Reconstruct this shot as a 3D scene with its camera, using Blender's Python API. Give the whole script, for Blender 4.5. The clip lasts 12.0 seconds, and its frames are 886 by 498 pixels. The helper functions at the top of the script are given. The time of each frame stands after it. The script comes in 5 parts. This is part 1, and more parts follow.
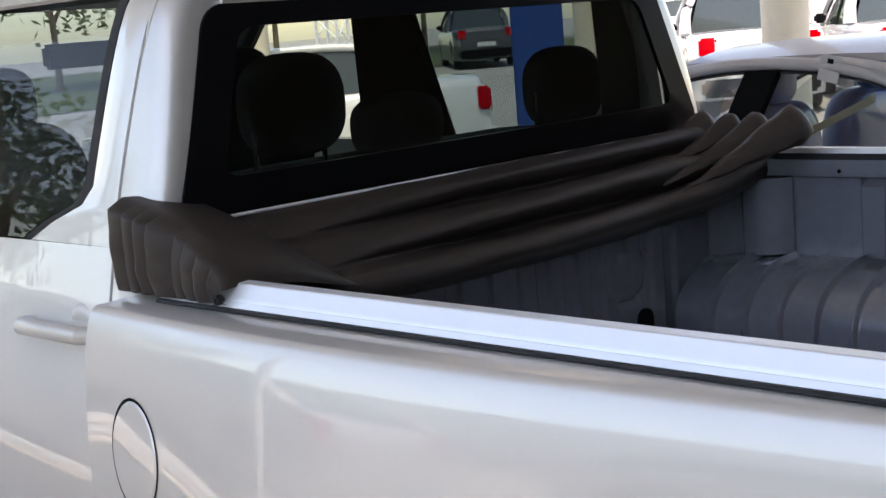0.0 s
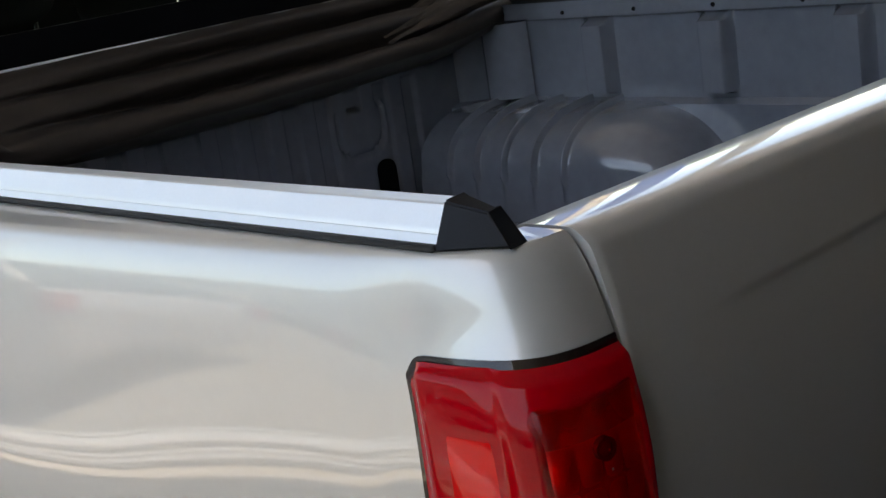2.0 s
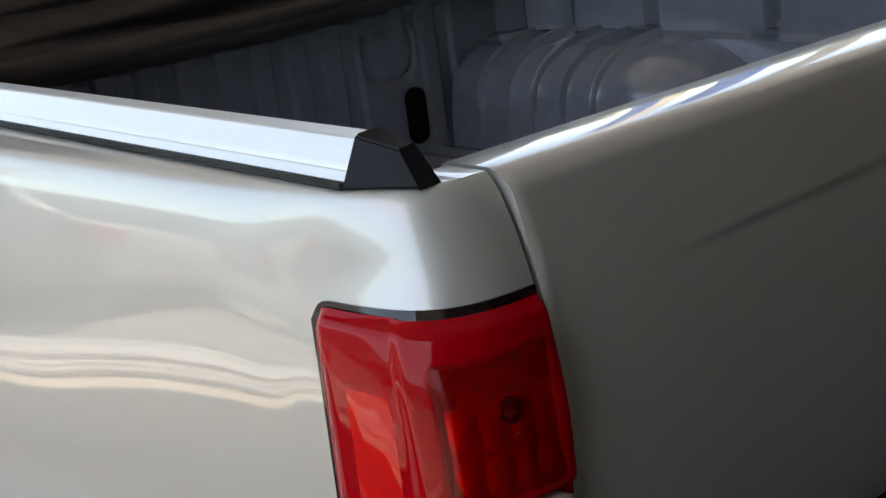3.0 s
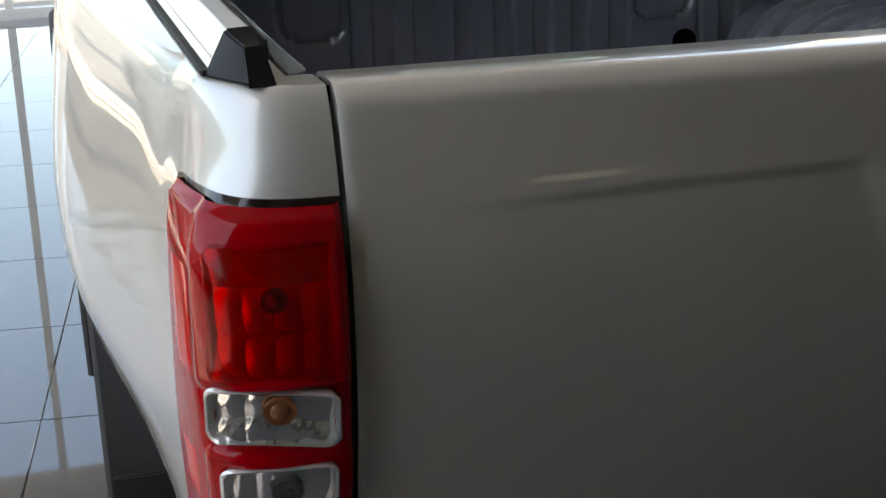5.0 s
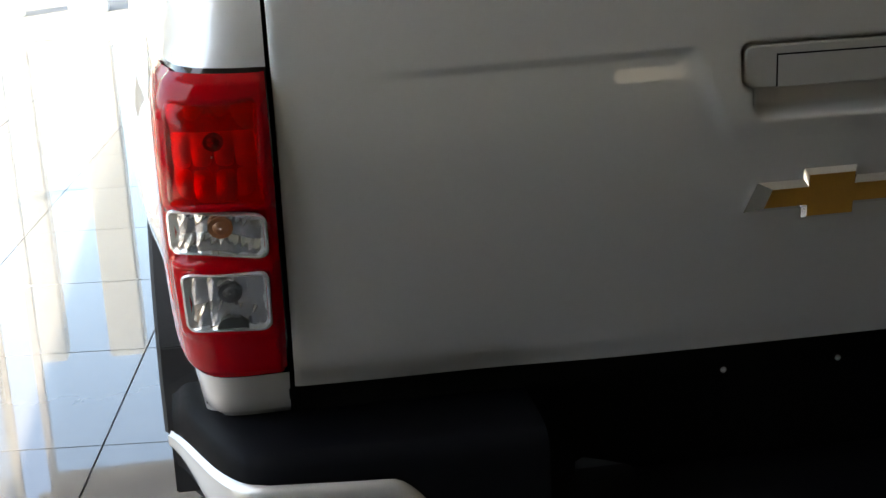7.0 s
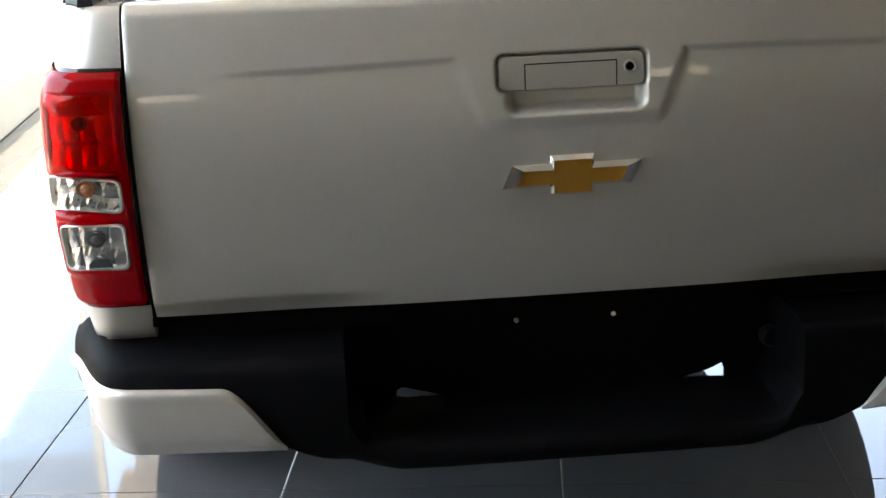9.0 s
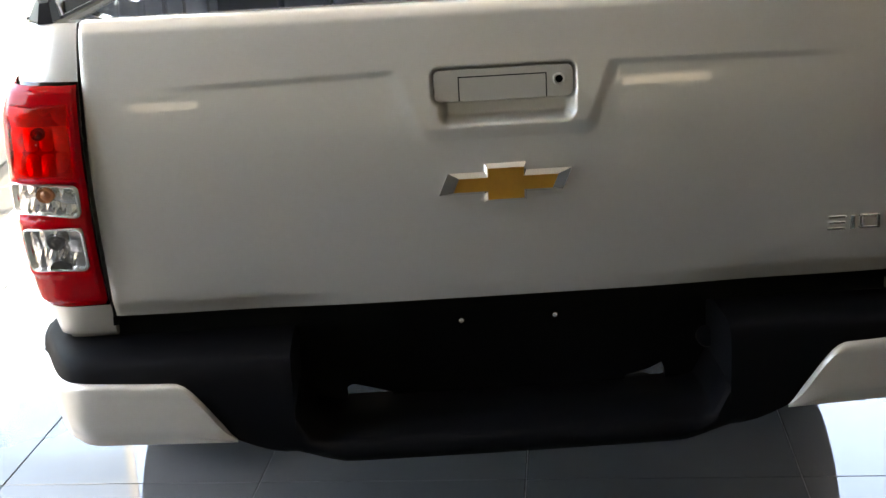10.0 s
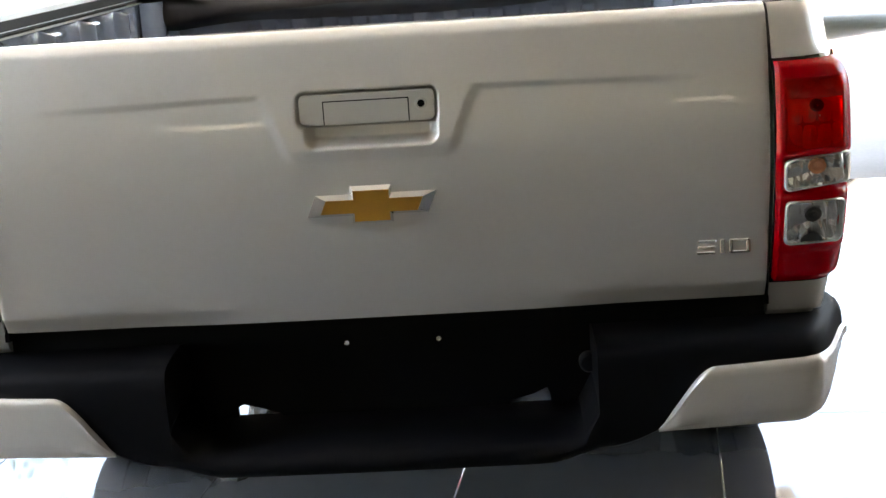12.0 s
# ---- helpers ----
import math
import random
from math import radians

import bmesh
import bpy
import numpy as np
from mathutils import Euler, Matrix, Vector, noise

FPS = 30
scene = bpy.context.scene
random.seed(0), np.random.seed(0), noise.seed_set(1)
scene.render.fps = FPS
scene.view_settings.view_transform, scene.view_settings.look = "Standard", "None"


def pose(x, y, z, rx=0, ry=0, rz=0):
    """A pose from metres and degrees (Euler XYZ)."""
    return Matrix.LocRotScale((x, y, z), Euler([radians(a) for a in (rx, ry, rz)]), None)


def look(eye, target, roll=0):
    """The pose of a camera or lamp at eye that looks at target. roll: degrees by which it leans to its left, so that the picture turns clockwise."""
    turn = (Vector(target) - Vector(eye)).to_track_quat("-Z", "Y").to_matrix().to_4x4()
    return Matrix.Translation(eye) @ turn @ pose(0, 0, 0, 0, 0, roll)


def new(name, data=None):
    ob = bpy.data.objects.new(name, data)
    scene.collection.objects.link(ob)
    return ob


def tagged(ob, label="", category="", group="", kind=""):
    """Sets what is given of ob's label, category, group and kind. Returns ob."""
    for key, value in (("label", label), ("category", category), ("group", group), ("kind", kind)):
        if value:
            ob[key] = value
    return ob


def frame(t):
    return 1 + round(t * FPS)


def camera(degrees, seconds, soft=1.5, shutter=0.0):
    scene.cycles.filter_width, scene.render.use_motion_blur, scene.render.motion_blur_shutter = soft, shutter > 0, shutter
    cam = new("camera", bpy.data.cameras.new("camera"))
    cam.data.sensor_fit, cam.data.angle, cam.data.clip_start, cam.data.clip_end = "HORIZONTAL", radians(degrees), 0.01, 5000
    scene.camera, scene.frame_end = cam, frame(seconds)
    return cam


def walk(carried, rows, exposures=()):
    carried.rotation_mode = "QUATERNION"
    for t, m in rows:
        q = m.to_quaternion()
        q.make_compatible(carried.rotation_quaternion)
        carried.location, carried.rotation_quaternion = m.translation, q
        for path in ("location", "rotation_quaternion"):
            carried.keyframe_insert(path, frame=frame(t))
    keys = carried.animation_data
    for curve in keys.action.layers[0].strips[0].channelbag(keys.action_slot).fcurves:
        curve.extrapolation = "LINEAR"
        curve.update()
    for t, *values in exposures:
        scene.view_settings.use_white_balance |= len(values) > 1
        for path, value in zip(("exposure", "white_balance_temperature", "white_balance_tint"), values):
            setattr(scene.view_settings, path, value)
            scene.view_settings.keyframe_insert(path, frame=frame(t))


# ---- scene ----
cam = camera(35.6, 12.0)
EXPOSURES = [(0, 2.0, 8000, 21), (0.8, 2.05, 8000, 19), (1.5, 1.95, 8400, 16), (2.0, 1.9, 8500, 15), (2.5, 2.0, 8600, 14), (4.5, 2.25, 8600, 14), (5.5, 2.45, 8800, 14), (6.5, 2.8, 8700, 13), (7.5, 3.2, 8300, 11), (9.5, 4.0, 9200, 13), (12, 4.4, 9000, 14)]
PATH = [
    (0, (-2.064, -0.298, 1.632), (-0.671, 1.101, 1.314), -4.7),
    (0.5, (-2.017, -0.42, 1.624), (-0.6, 0.967, 1.366), -5.8),
    (1, (-1.887, -0.634, 1.59), (-0.515, 0.793, 1.309), -7.2),
    (1.5, (-1.751, -0.771, 1.554), (-0.418, 0.664, 1.15), -8.4),
    (2, (-1.676, -0.845, 1.55), (-0.359, 0.576, 1.05), -8.6),
    (2.5, (-1.576, -0.853, 1.526), (-0.307, 0.589, 0.97), -8.4),
    (2.7, (-1.542, -0.861, 1.52), (-0.304, 0.603, 0.948), -8.2),
    (4.5, (-1.129, -1.147, 1.482), (-0.386, 0.617, 0.901), -2.1),
    (5, (-0.988, -1.249, 1.483), (-0.453, 0.572, 0.852), -1.2),
    (5.5, (-0.903, -1.368, 1.476), (-0.488, 0.493, 0.871), -1.6),
    (6, (-0.852, -1.511, 1.414), (-0.515, 0.377, 0.845), -1.1),
    (6.5, (-0.788, -1.61, 1.448), (-0.524, 0.267, 0.809), -1.5),
    (7, (-0.786, -1.764, 1.403), (-0.494, 0.126, 0.819), -2.7),
    (7.5, (-0.594, -1.943, 1.365), (-0.437, -0.022, 0.833), -3.4),
    (9.5, (-0.295, -2.406, 1.484), (-0.197, -0.492, 0.914), -2.6),
    (10, (-0.169, -2.458, 1.488), (-0.124, -0.538, 0.929), -3.1),
    (10.5, (-0.064, -2.494, 1.478), (-0.056, -0.569, 0.938), -3.5),
    (11, (-0.009, -2.548, 1.413), (0.0, -0.605, 0.937), -3.4),
    (11.5, (0.117, -2.537, 1.427), (0.076, -0.596, 0.944), -3.7),
    (12, (0.244, -2.524, 1.412), (0.153, -0.582, 0.943), -3.7),
]
walk(cam, [(t, look(eye, target, roll)) for t, eye, target, roll in PATH], EXPOSURES)

# ---- light ----
SUN_ELEV, SUN_ROT = 67.0, 232.0
world = bpy.data.worlds.new("sky")
scene.world = world
world.use_nodes = True
wn = world.node_tree
sky = wn.nodes.new("ShaderNodeTexSky")
sky.sky_type, sky.sun_disc = 'NISHITA', False
sky.sun_elevation, sky.sun_rotation = radians(SUN_ELEV), radians(SUN_ROT)
wn.links.new(sky.outputs[0], wn.nodes["Background"].inputs[0])
wn.nodes["Background"].inputs[1].default_value = 0.15
sun = new("sun", bpy.data.lights.new("sun", 'SUN'))
sun.data.energy, sun.data.angle, sun.data.color = 2.1, radians(0.6), (1.0, 0.95, 0.88)
az = radians(SUN_ROT)
sun_way = Vector((math.sin(az) * math.cos(radians(SUN_ELEV)), math.cos(az) * math.cos(radians(SUN_ELEV)), math.sin(radians(SUN_ELEV))))
sun.matrix_world = look(sun_way * 40, (0, 0, 0))


# ---- materials ----
def material(name, colour, rough=0.5, metal=0.0, vary=0.08, grain=40.0, bump=0.0, bump_scale=200.0, coat=0.0, coat_rough=0.03,
             glass=0.0, emit=0.0, ior=1.45, island=0.0, rough_vary=0.08, sheen=0.0, spec=0.5):
    m = bpy.data.materials.new(name)
    m.use_nodes = True
    n, l = m.node_tree.nodes, m.node_tree.links
    b = n["Principled BSDF"]
    b.inputs["Base Color"].default_value = (*colour, 1)
    b.inputs["Roughness"].default_value = rough
    b.inputs["Metallic"].default_value = metal
    b.inputs["IOR"].default_value = ior
    b.inputs["Coat Weight"].default_value = coat
    b.inputs["Coat Roughness"].default_value = coat_rough
    b.inputs["Transmission Weight"].default_value = glass
    b.inputs["Specular IOR Level"].default_value = spec
    b.inputs["Sheen Weight"].default_value = sheen
    if emit:
        b.inputs["Emission Color"].default_value = (*colour, 1)
        b.inputs["Emission Strength"].default_value = emit
    tc = n.new("ShaderNodeTexCoord")
    if vary:
        fine, broad = n.new("ShaderNodeTexNoise"), n.new("ShaderNodeTexNoise")
        fine.inputs["Scale"].default_value, fine.inputs["Detail"].default_value = grain, 6
        broad.inputs["Scale"].default_value, broad.inputs["Detail"].default_value = grain * 0.07, 3
        add = n.new("ShaderNodeMath")
        add.operation = 'ADD'
        l.new(tc.outputs["Object"], fine.inputs["Vector"])
        l.new(tc.outputs["Object"], broad.inputs["Vector"])
        l.new(fine.outputs["Fac"], add.inputs[0])
        l.new(broad.outputs["Fac"], add.inputs[1])
        ramp = n.new("ShaderNodeMapRange")
        ramp.inputs["From Min"].default_value, ramp.inputs["From Max"].default_value = 0.6, 1.4
        ramp.inputs["To Min"].default_value, ramp.inputs["To Max"].default_value = 1 - vary, 1 + vary
        l.new(add.outputs[0], ramp.inputs["Value"])
        mul = n.new("ShaderNodeVectorMath")
        mul.operation = 'SCALE'
        mul.inputs[0].default_value = colour
        l.new(ramp.outputs[0], mul.inputs["Scale"])
        out = mul.outputs[0]
        if island:
            oi = n.new("ShaderNodeObjectInfo")
            r2 = n.new("ShaderNodeMapRange")
            r2.inputs["To Min"].default_value, r2.inputs["To Max"].default_value = 1 - island, 1 + island
            l.new(oi.outputs["Random"], r2.inputs["Value"])
            m2 = n.new("ShaderNodeVectorMath")
            m2.operation = 'SCALE'
            l.new(out, m2.inputs[0])
            l.new(r2.outputs[0], m2.inputs["Scale"])
            out = m2.outputs[0]
        l.new(out, b.inputs["Base Color"])
        rr = n.new("ShaderNodeMapRange")
        rr.inputs["From Min"].default_value, rr.inputs["From Max"].default_value = 0.3, 0.7
        rr.inputs["To Min"].default_value, rr.inputs["To Max"].default_value = max(0.0, rough * (1 - rough_vary)), min(1.0, rough * (1 + rough_vary))
        l.new(broad.outputs["Fac"], rr.inputs["Value"])
        l.new(rr.outputs[0], b.inputs["Roughness"])
    if bump:
        bn, bu = n.new("ShaderNodeTexNoise"), n.new("ShaderNodeBump")
        bn.inputs["Scale"].default_value, bn.inputs["Detail"].default_value = bump_scale, 5
        l.new(tc.outputs["Object"], bn.inputs["Vector"])
        bu.inputs["Strength"].default_value, bu.inputs["Distance"].default_value = bump, 0.002
        l.new(bn.outputs["Fac"], bu.inputs["Height"])
        l.new(bu.outputs[0], b.inputs["Normal"])
    return m


def clear_pane(name, colour, weight=0.05, rough=0.0):
    """Thin window glass: a clear film with a glossy face."""
    m = bpy.data.materials.new(name)
    m.use_nodes = True
    n, l = m.node_tree.nodes, m.node_tree.links
    n.remove(n["Principled BSDF"])
    tr, gl, mix, lw = (n.new("ShaderNodeBsdfTransparent"), n.new("ShaderNodeBsdfGlossy"), n.new("ShaderNodeMixShader"), n.new("ShaderNodeLayerWeight"))
    tr.inputs[0].default_value = (*colour, 1)
    gl.inputs["Roughness"].default_value = rough
    lw.inputs["Blend"].default_value = 0.5
    steep, fr = n.new("ShaderNodeMath"), n.new("ShaderNodeMath")
    steep.operation, fr.operation = 'POWER', 'MULTIPLY_ADD'
    steep.inputs[1].default_value, fr.inputs[1].default_value, fr.inputs[2].default_value = 5.0, 0.94, weight
    l.new(lw.outputs["Facing"], steep.inputs[0])
    l.new(steep.outputs[0], fr.inputs[0])
    l.new(fr.outputs[0], mix.inputs[0])
    l.new(tr.outputs[0], mix.inputs[1])
    l.new(gl.outputs[0], mix.inputs[2])
    l.new(mix.outputs[0], n["Material Output"].inputs["Surface"])
    return m


PAINT = material("silver_paint", (0.64, 0.625, 0.59), 0.42, 0.45, 0.02, 900, coat=1.0, coat_rough=0.015, rough_vary=0.05)
PAINT.node_tree.nodes["Principled BSDF"].inputs["Coat IOR"].default_value = 1.8
PAINT_HANDLE = material("silver_paint_satin", (0.58, 0.56, 0.52), 0.42, 0.4, 0.02, 700, coat=0.5, coat_rough=0.15)
BLACK_PLASTIC = material("black_grained_plastic", (0.0035, 0.0035, 0.0045), 0.60, 0, 0.15, 60, bump=0.25, bump_scale=700, spec=0.09)
CAP_PLASTIC = material("black_smooth_plastic", (0.008, 0.009, 0.012), 0.5, 0, 0.1, 60, bump=0.1, bump_scale=500, spec=0.25)
RUBBER = material("black_rubber", (0.02, 0.02, 0.021), 0.7, 0, 0.15, 50, bump=0.3, bump_scale=300)
# near-black for shade in gaps and holes, also for black posts and screws
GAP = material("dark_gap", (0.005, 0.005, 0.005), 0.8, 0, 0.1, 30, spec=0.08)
UNDER = material("underbody_black", (0.012, 0.012, 0.012), 0.7, 0, 0.3, 12)
LINER = material("grey_bed_liner", (0.175, 0.187, 0.218), 0.22, 0, 0.12, 30, bump=0.05, bump_scale=450, spec=0.9, coat=1.0, coat_rough=0.10)
ALU = material("brushed_aluminium", (0.86, 0.87, 0.88), 0.34, 0.45, 0.02, 300, rough_vary=0.06)
CHROME = material("chrome", (0.88, 0.87, 0.86), 0.10, 1.0, 0.02, 60)
GOLD = material("gold_insert", (0.55, 0.27, 0.045), 0.38, 0.35, 0.10, 500, bump=0.2, bump_scale=900)
FABRIC = material("dark_vinyl_fabric", (0.034, 0.0255, 0.021), 0.5, 0, 0.18, 40, bump=0.25, bump_scale=900, spec=0.28)
HEM = material("grey_vinyl_hem", (0.055, 0.052, 0.05), 0.55, 0, 0.12, 40, bump=0.2, bump_scale=900, spec=0.3)
STRAP = material("beige_webbing", (0.42, 0.36, 0.26), 0.7, 0, 0.1, 200)
SEAT = material("black_seat_cloth", (0.02, 0.02, 0.021), 0.85, 0, 0.2, 90, bump=0.3, bump_scale=600)
TRIM = material("dark_interior_trim", (0.03, 0.029, 0.027), 0.7, 0, 0.15, 40)
FRIT = material("black_glass_border", (0.006, 0.006, 0.007), 0.3, 0, 0.1, 60, spec=0.06)
REAR_GLASS = clear_pane("tinted_rear_glass", (0.36, 0.42, 0.38))
SIDE_GLASS = clear_pane("side_glass", (0.62, 0.68, 0.68))
DARK_GLASS = clear_pane("smoked_side_glass", (0.30, 0.36, 0.40))
LOT_GLASS = material("dark_car_glass", (0.035, 0.047, 0.046), 0.04, 0, 0.1, 20, spec=0.6)
SHOW_GLASS = clear_pane("showroom_glass", (0.92, 0.95, 0.95))
RED_LENS = material("red_lamp_lens", (0.42, 0.0, 0.004), 0.05, 0, 0.03, 30, spec=0.2, coat=0.15)
RIM_WHITE = material("pale_lamp_rim", (0.82, 0.81, 0.81), 0.15, 0.6, 0.05, 60, coat=0.5)
RED_DARK = material("dark_red_bulb", (0.12, 0.03, 0.03), 0.15, 0, 0.1, 60, coat=0.5)
# lit copy of the red lens, for its side that faces the sun
RED_LIT = material("sunlit_red_lens_side", (0.74, 0.004, 0.006), 0.07, 0, 0.05, 30, spec=0.25, coat=0.3)
LAMP_BLACK = material("black_lamp_rim", (0.012, 0.004, 0.005), 0.2, 0, 0.1, 60, coat=0.6)
CLEAR_BOWL = material("mirrored_lamp_bowl", (0.95, 0.95, 0.95), 0.06, 0.88, 0.04, 40)
RED_FILM = clear_pane("red_clear_lens", (0.90, 0.012, 0.008), 0.02)
RED_BOWL = material("dark_bowl_behind_red", (0.55, 0.30, 0.30), 0.3, 0.6, 0.3, 30)
RED_MIRROR = material("reflector_behind_red", (0.80, 0.62, 0.60), 0.36, 0.7, 0.3, 30)
CLEAR_LENS = clear_pane("clear_lamp_lens", (0.93, 0.93, 0.93))
AMBER = material("amber_bulb", (0.42, 0.15, 0.06), 0.15, 0.2, 0.1, 60, coat=0.5)
BULB_GREY = material("grey_bulb", (0.10, 0.10, 0.10), 0.15, 0.3, 0.1, 60, coat=0.5)
TILE = material("glossy_porcelain_tile", (0.080, 0.083, 0.086), 0.03, 0, 0.06, 9, island=0.03, rough_vary=0.5, spec=0.5, ior=1.55, coat=0.32, coat_rough=0.02)
GROUT = material("grey_grout", (0.22, 0.22, 0.22), 0.8, 0, 0.15, 60)
WALL_WHITE = material("white_wall_paint", (0.5, 0.49, 0.46), 0.8, 0, 0.05, 12, bump=0.1, bump_scale=120)
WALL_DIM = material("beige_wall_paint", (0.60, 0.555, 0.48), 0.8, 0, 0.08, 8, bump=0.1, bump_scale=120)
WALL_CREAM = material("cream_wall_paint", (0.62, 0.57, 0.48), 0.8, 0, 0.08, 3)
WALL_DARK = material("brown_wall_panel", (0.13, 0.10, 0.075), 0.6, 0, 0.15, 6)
CEIL = material("ceiling_board", (0.80, 0.775, 0.73), 0.85, 0, 0.06, 10)
POST_WHITE = material("white_post_paint", (0.8, 0.79, 0.76), 0.5, 0, 0.04, 10)
FRAME = material("window_frame_aluminium", (0.78, 0.78, 0.77), 0.4, 0.2, 0.06, 40)
# glow of the added ceiling and wall lamps
TUBE = material("added_lamp_panel", (1.0, 0.93, 0.80), 0.5, 0, 0, emit=0.12)
ASPHALT = material("sunlit_pale_paving", (0.29, 0.275, 0.25), 0.9, 0, 0.25, 3.0, bump=0.4, bump_scale=60)
GRASS = material("grass", (0.055, 0.075, 0.025), 0.9, 0, 0.35, 8, bump=0.6, bump_scale=80)
BEIGE = material("beige_painted_column", (0.66, 0.58, 0.44), 0.6, 0, 0.06, 10)
BLUE = material("blue_cladding", (0.008, 0.055, 0.22), 0.4, 0.1, 0.10, 6)
WHITE_PAINT = material("white_car_paint", (0.66, 0.66, 0.65), 0.3, 0, 0.03, 20, coat=1.0)
SILVER_CAR = material("pale_silver_car_paint", (0.47, 0.44, 0.43), 0.45, 0.1, 0.03, 300, coat=0.4)
GREY_CAR = material("blue_grey_car_paint", (0.28, 0.36, 0.40), 0.35, 0.4, 0.05, 100, coat=1.0)
DARK_CAR = material("dark_car_paint", (0.05, 0.055, 0.06), 0.35, 0.3, 0.05, 100, coat=1.0)
RIM = material("alloy_rim", (0.55, 0.55, 0.56), 0.3, 0.85, 0.06, 60)
RED_BOARD = material("red_banner", (0.26, 0.02, 0.03), 0.6, 0, 0.1, 6)
WHITE_BOARD = material("white_banner", (0.8, 0.8, 0.78), 0.6, 0, 0.06, 6)
PAPER = material("paper_tag", (0.55, 0.53, 0.50), 0.7, 0, 0.08, 60)
BARK = material("bark", (0.16, 0.12, 0.08), 0.9, 0, 0.3, 20, bump=0.6, bump_scale=40)
LEAF = material("leaves", (0.07, 0.12, 0.03), 0.6, 0, 0.4, 5)
SEAT_BLUE = material("blue_plastic_film", (0.012, 0.06, 0.22), 0.30, 0, 0.2, 12, coat=0.4)


# ---- mesh helpers ----
def smooth(bm, angle=35):
    for f in bm.faces:
        f.smooth = True
    lim = math.cos(radians(angle))
    bm.normal_update()
    for e in bm.edges:
        if len(e.link_faces) == 2 and e.link_faces[0].normal.dot(e.link_faces[1].normal) < lim:
            e.smooth = False


def part(name, bm, mat_, parent=None, label="", angle=35):
    smooth(bm, angle)
    me = bpy.data.meshes.new(name)
    bm.to_mesh(me)
    bm.free()
    me.materials.append(mat_)
    ob = new(name, me)
    if parent:
        ob.parent = parent
    if label:
        ob["label"] = label
    return ob


def thing(name, label, category, group="", kind="", m=None):
    ob = new(name)
    ob.empty_display_size = 0.1
    if m:
        ob.matrix_basis = m
    return tagged(ob, label, category, group, kind)


def grid(rows, close_u=False, close_v=False, bm=None, thick=0.0, flip=False):
    """A sheet through rows of points, with a back face if thick."""
    bm = bm or bmesh.new()
    vs = [[bm.verts.new(p) for p in row] for row in rows]
    nu, nv = len(vs), len(vs[0])
    fs = []
    for i in range(nu if close_u else nu - 1):
        for j in range(nv if close_v else nv - 1):
            q = (vs[i][j], vs[(i + 1) % nu][j], vs[(i + 1) % nu][(j + 1) % nv], vs[i][(j + 1) % nv])
            q = q[::-1] if flip else q
            try:
                fs.append(bm.faces.new(q))
            except ValueError:
                pass
    if thick:
        bm.normal_update()
        bmesh.ops.solidify(bm, geom=fs, thickness=thick)
    return bm


def prism(poly, axis, a, b, bm=None, bevel=0.0, seg=2):
    """A polygon pushed along an axis from a to b. axis x: poly is (y, z); y: (x, z); z: (x, y)."""
    bm = bm or bmesh.new()
    put = {"x": lambda p, h: (h, p[0], p[1]), "y": lambda p, h: (p[0], h, p[1]), "z": lambda p, h: (p[0], p[1], h)}[axis]
    va, vb = [bm.verts.new(put(p, a)) for p in poly], [bm.verts.new(put(p, b)) for p in poly]
    n = len(poly)
    new_f = [bm.faces.new(va[::-1]), bm.faces.new(vb)] + [bm.faces.new((va[i], va[(i + 1) % n], vb[(i + 1) % n], vb[i])) for i in range(n)]
    bmesh.ops.recalc_face_normals(bm, faces=new_f)
    if bevel:
        es = list({e for f in new_f for e in f.edges})
        bmesh.ops.bevel(bm, geom=es, offset=bevel, segments=seg, affect='EDGES', clamp_overlap=True)
    return bm


def box(x0, x1, y0, y1, z0, z1, bevel=0.0, bm=None, seg=2):
    return prism([(x0, y0), (x1, y0), (x1, y1), (x0, y1)], "z", z0, z1, bm, bevel, seg)


def rounded(x0, x1, z0, z1, r, n=5):
    out = []
    for cx, cz, a in ((x1 - r, z1 - r, 0), (x0 + r, z1 - r, 90), (x0 + r, z0 + r, 180), (x1 - r, z0 + r, 270)):
        for k in range(n + 1):
            t = radians(a + 90 * k / n)
            out.append((cx + r * math.cos(t), cz + r * math.sin(t)))
    return out


def tube(points, radius, n=10, bm=None, closed=False):
    bm = bm or bmesh.new()
    pts = [Vector(p) for p in points]
    rings = []
    for i, p in enumerate(pts):
        d = (pts[min(i + 1, len(pts) - 1)] - pts[max(i - 1, 0)]).normalized()
        u = d.orthogonal().normalized() if abs(d.z) > 0.9 else d.cross(Vector((0, 0, 1))).normalized()
        w = d.cross(u)
        r = radius[i] if isinstance(radius, (list, tuple)) else radius
        rings.append([bm.verts.new(p + r * (math.cos(2 * math.pi * k / n) * u + math.sin(2 * math.pi * k / n) * w)) for k in range(n)])
    for i in range(len(rings) - 1):
        for k in range(n):
            bm.faces.new((rings[i][k], rings[i][(k + 1) % n], rings[i + 1][(k + 1) % n], rings[i + 1][k]))
    bm.faces.new(rings[0][::-1])
    bm.faces.new(rings[-1])
    bmesh.ops.recalc_face_normals(bm, faces=bm.faces[:])
    return bm


def lathe(profile, n=40, bm=None):
    """Turns (radius, x) round the x axis."""
    rows = [[(x, r * math.cos(2 * math.pi * k / n), r * math.sin(2 * math.pi * k / n)) for k in range(n)] for r, x in profile]
    bm = grid(rows, close_v=True, bm=bm)
    bmesh.ops.recalc_face_normals(bm, faces=bm.faces[:])
    return bm


def ease(a, b, v):
    t = min(1.0, max(0.0, (v - a) / (b - a)))
    return t * t * (3 - 2 * t)


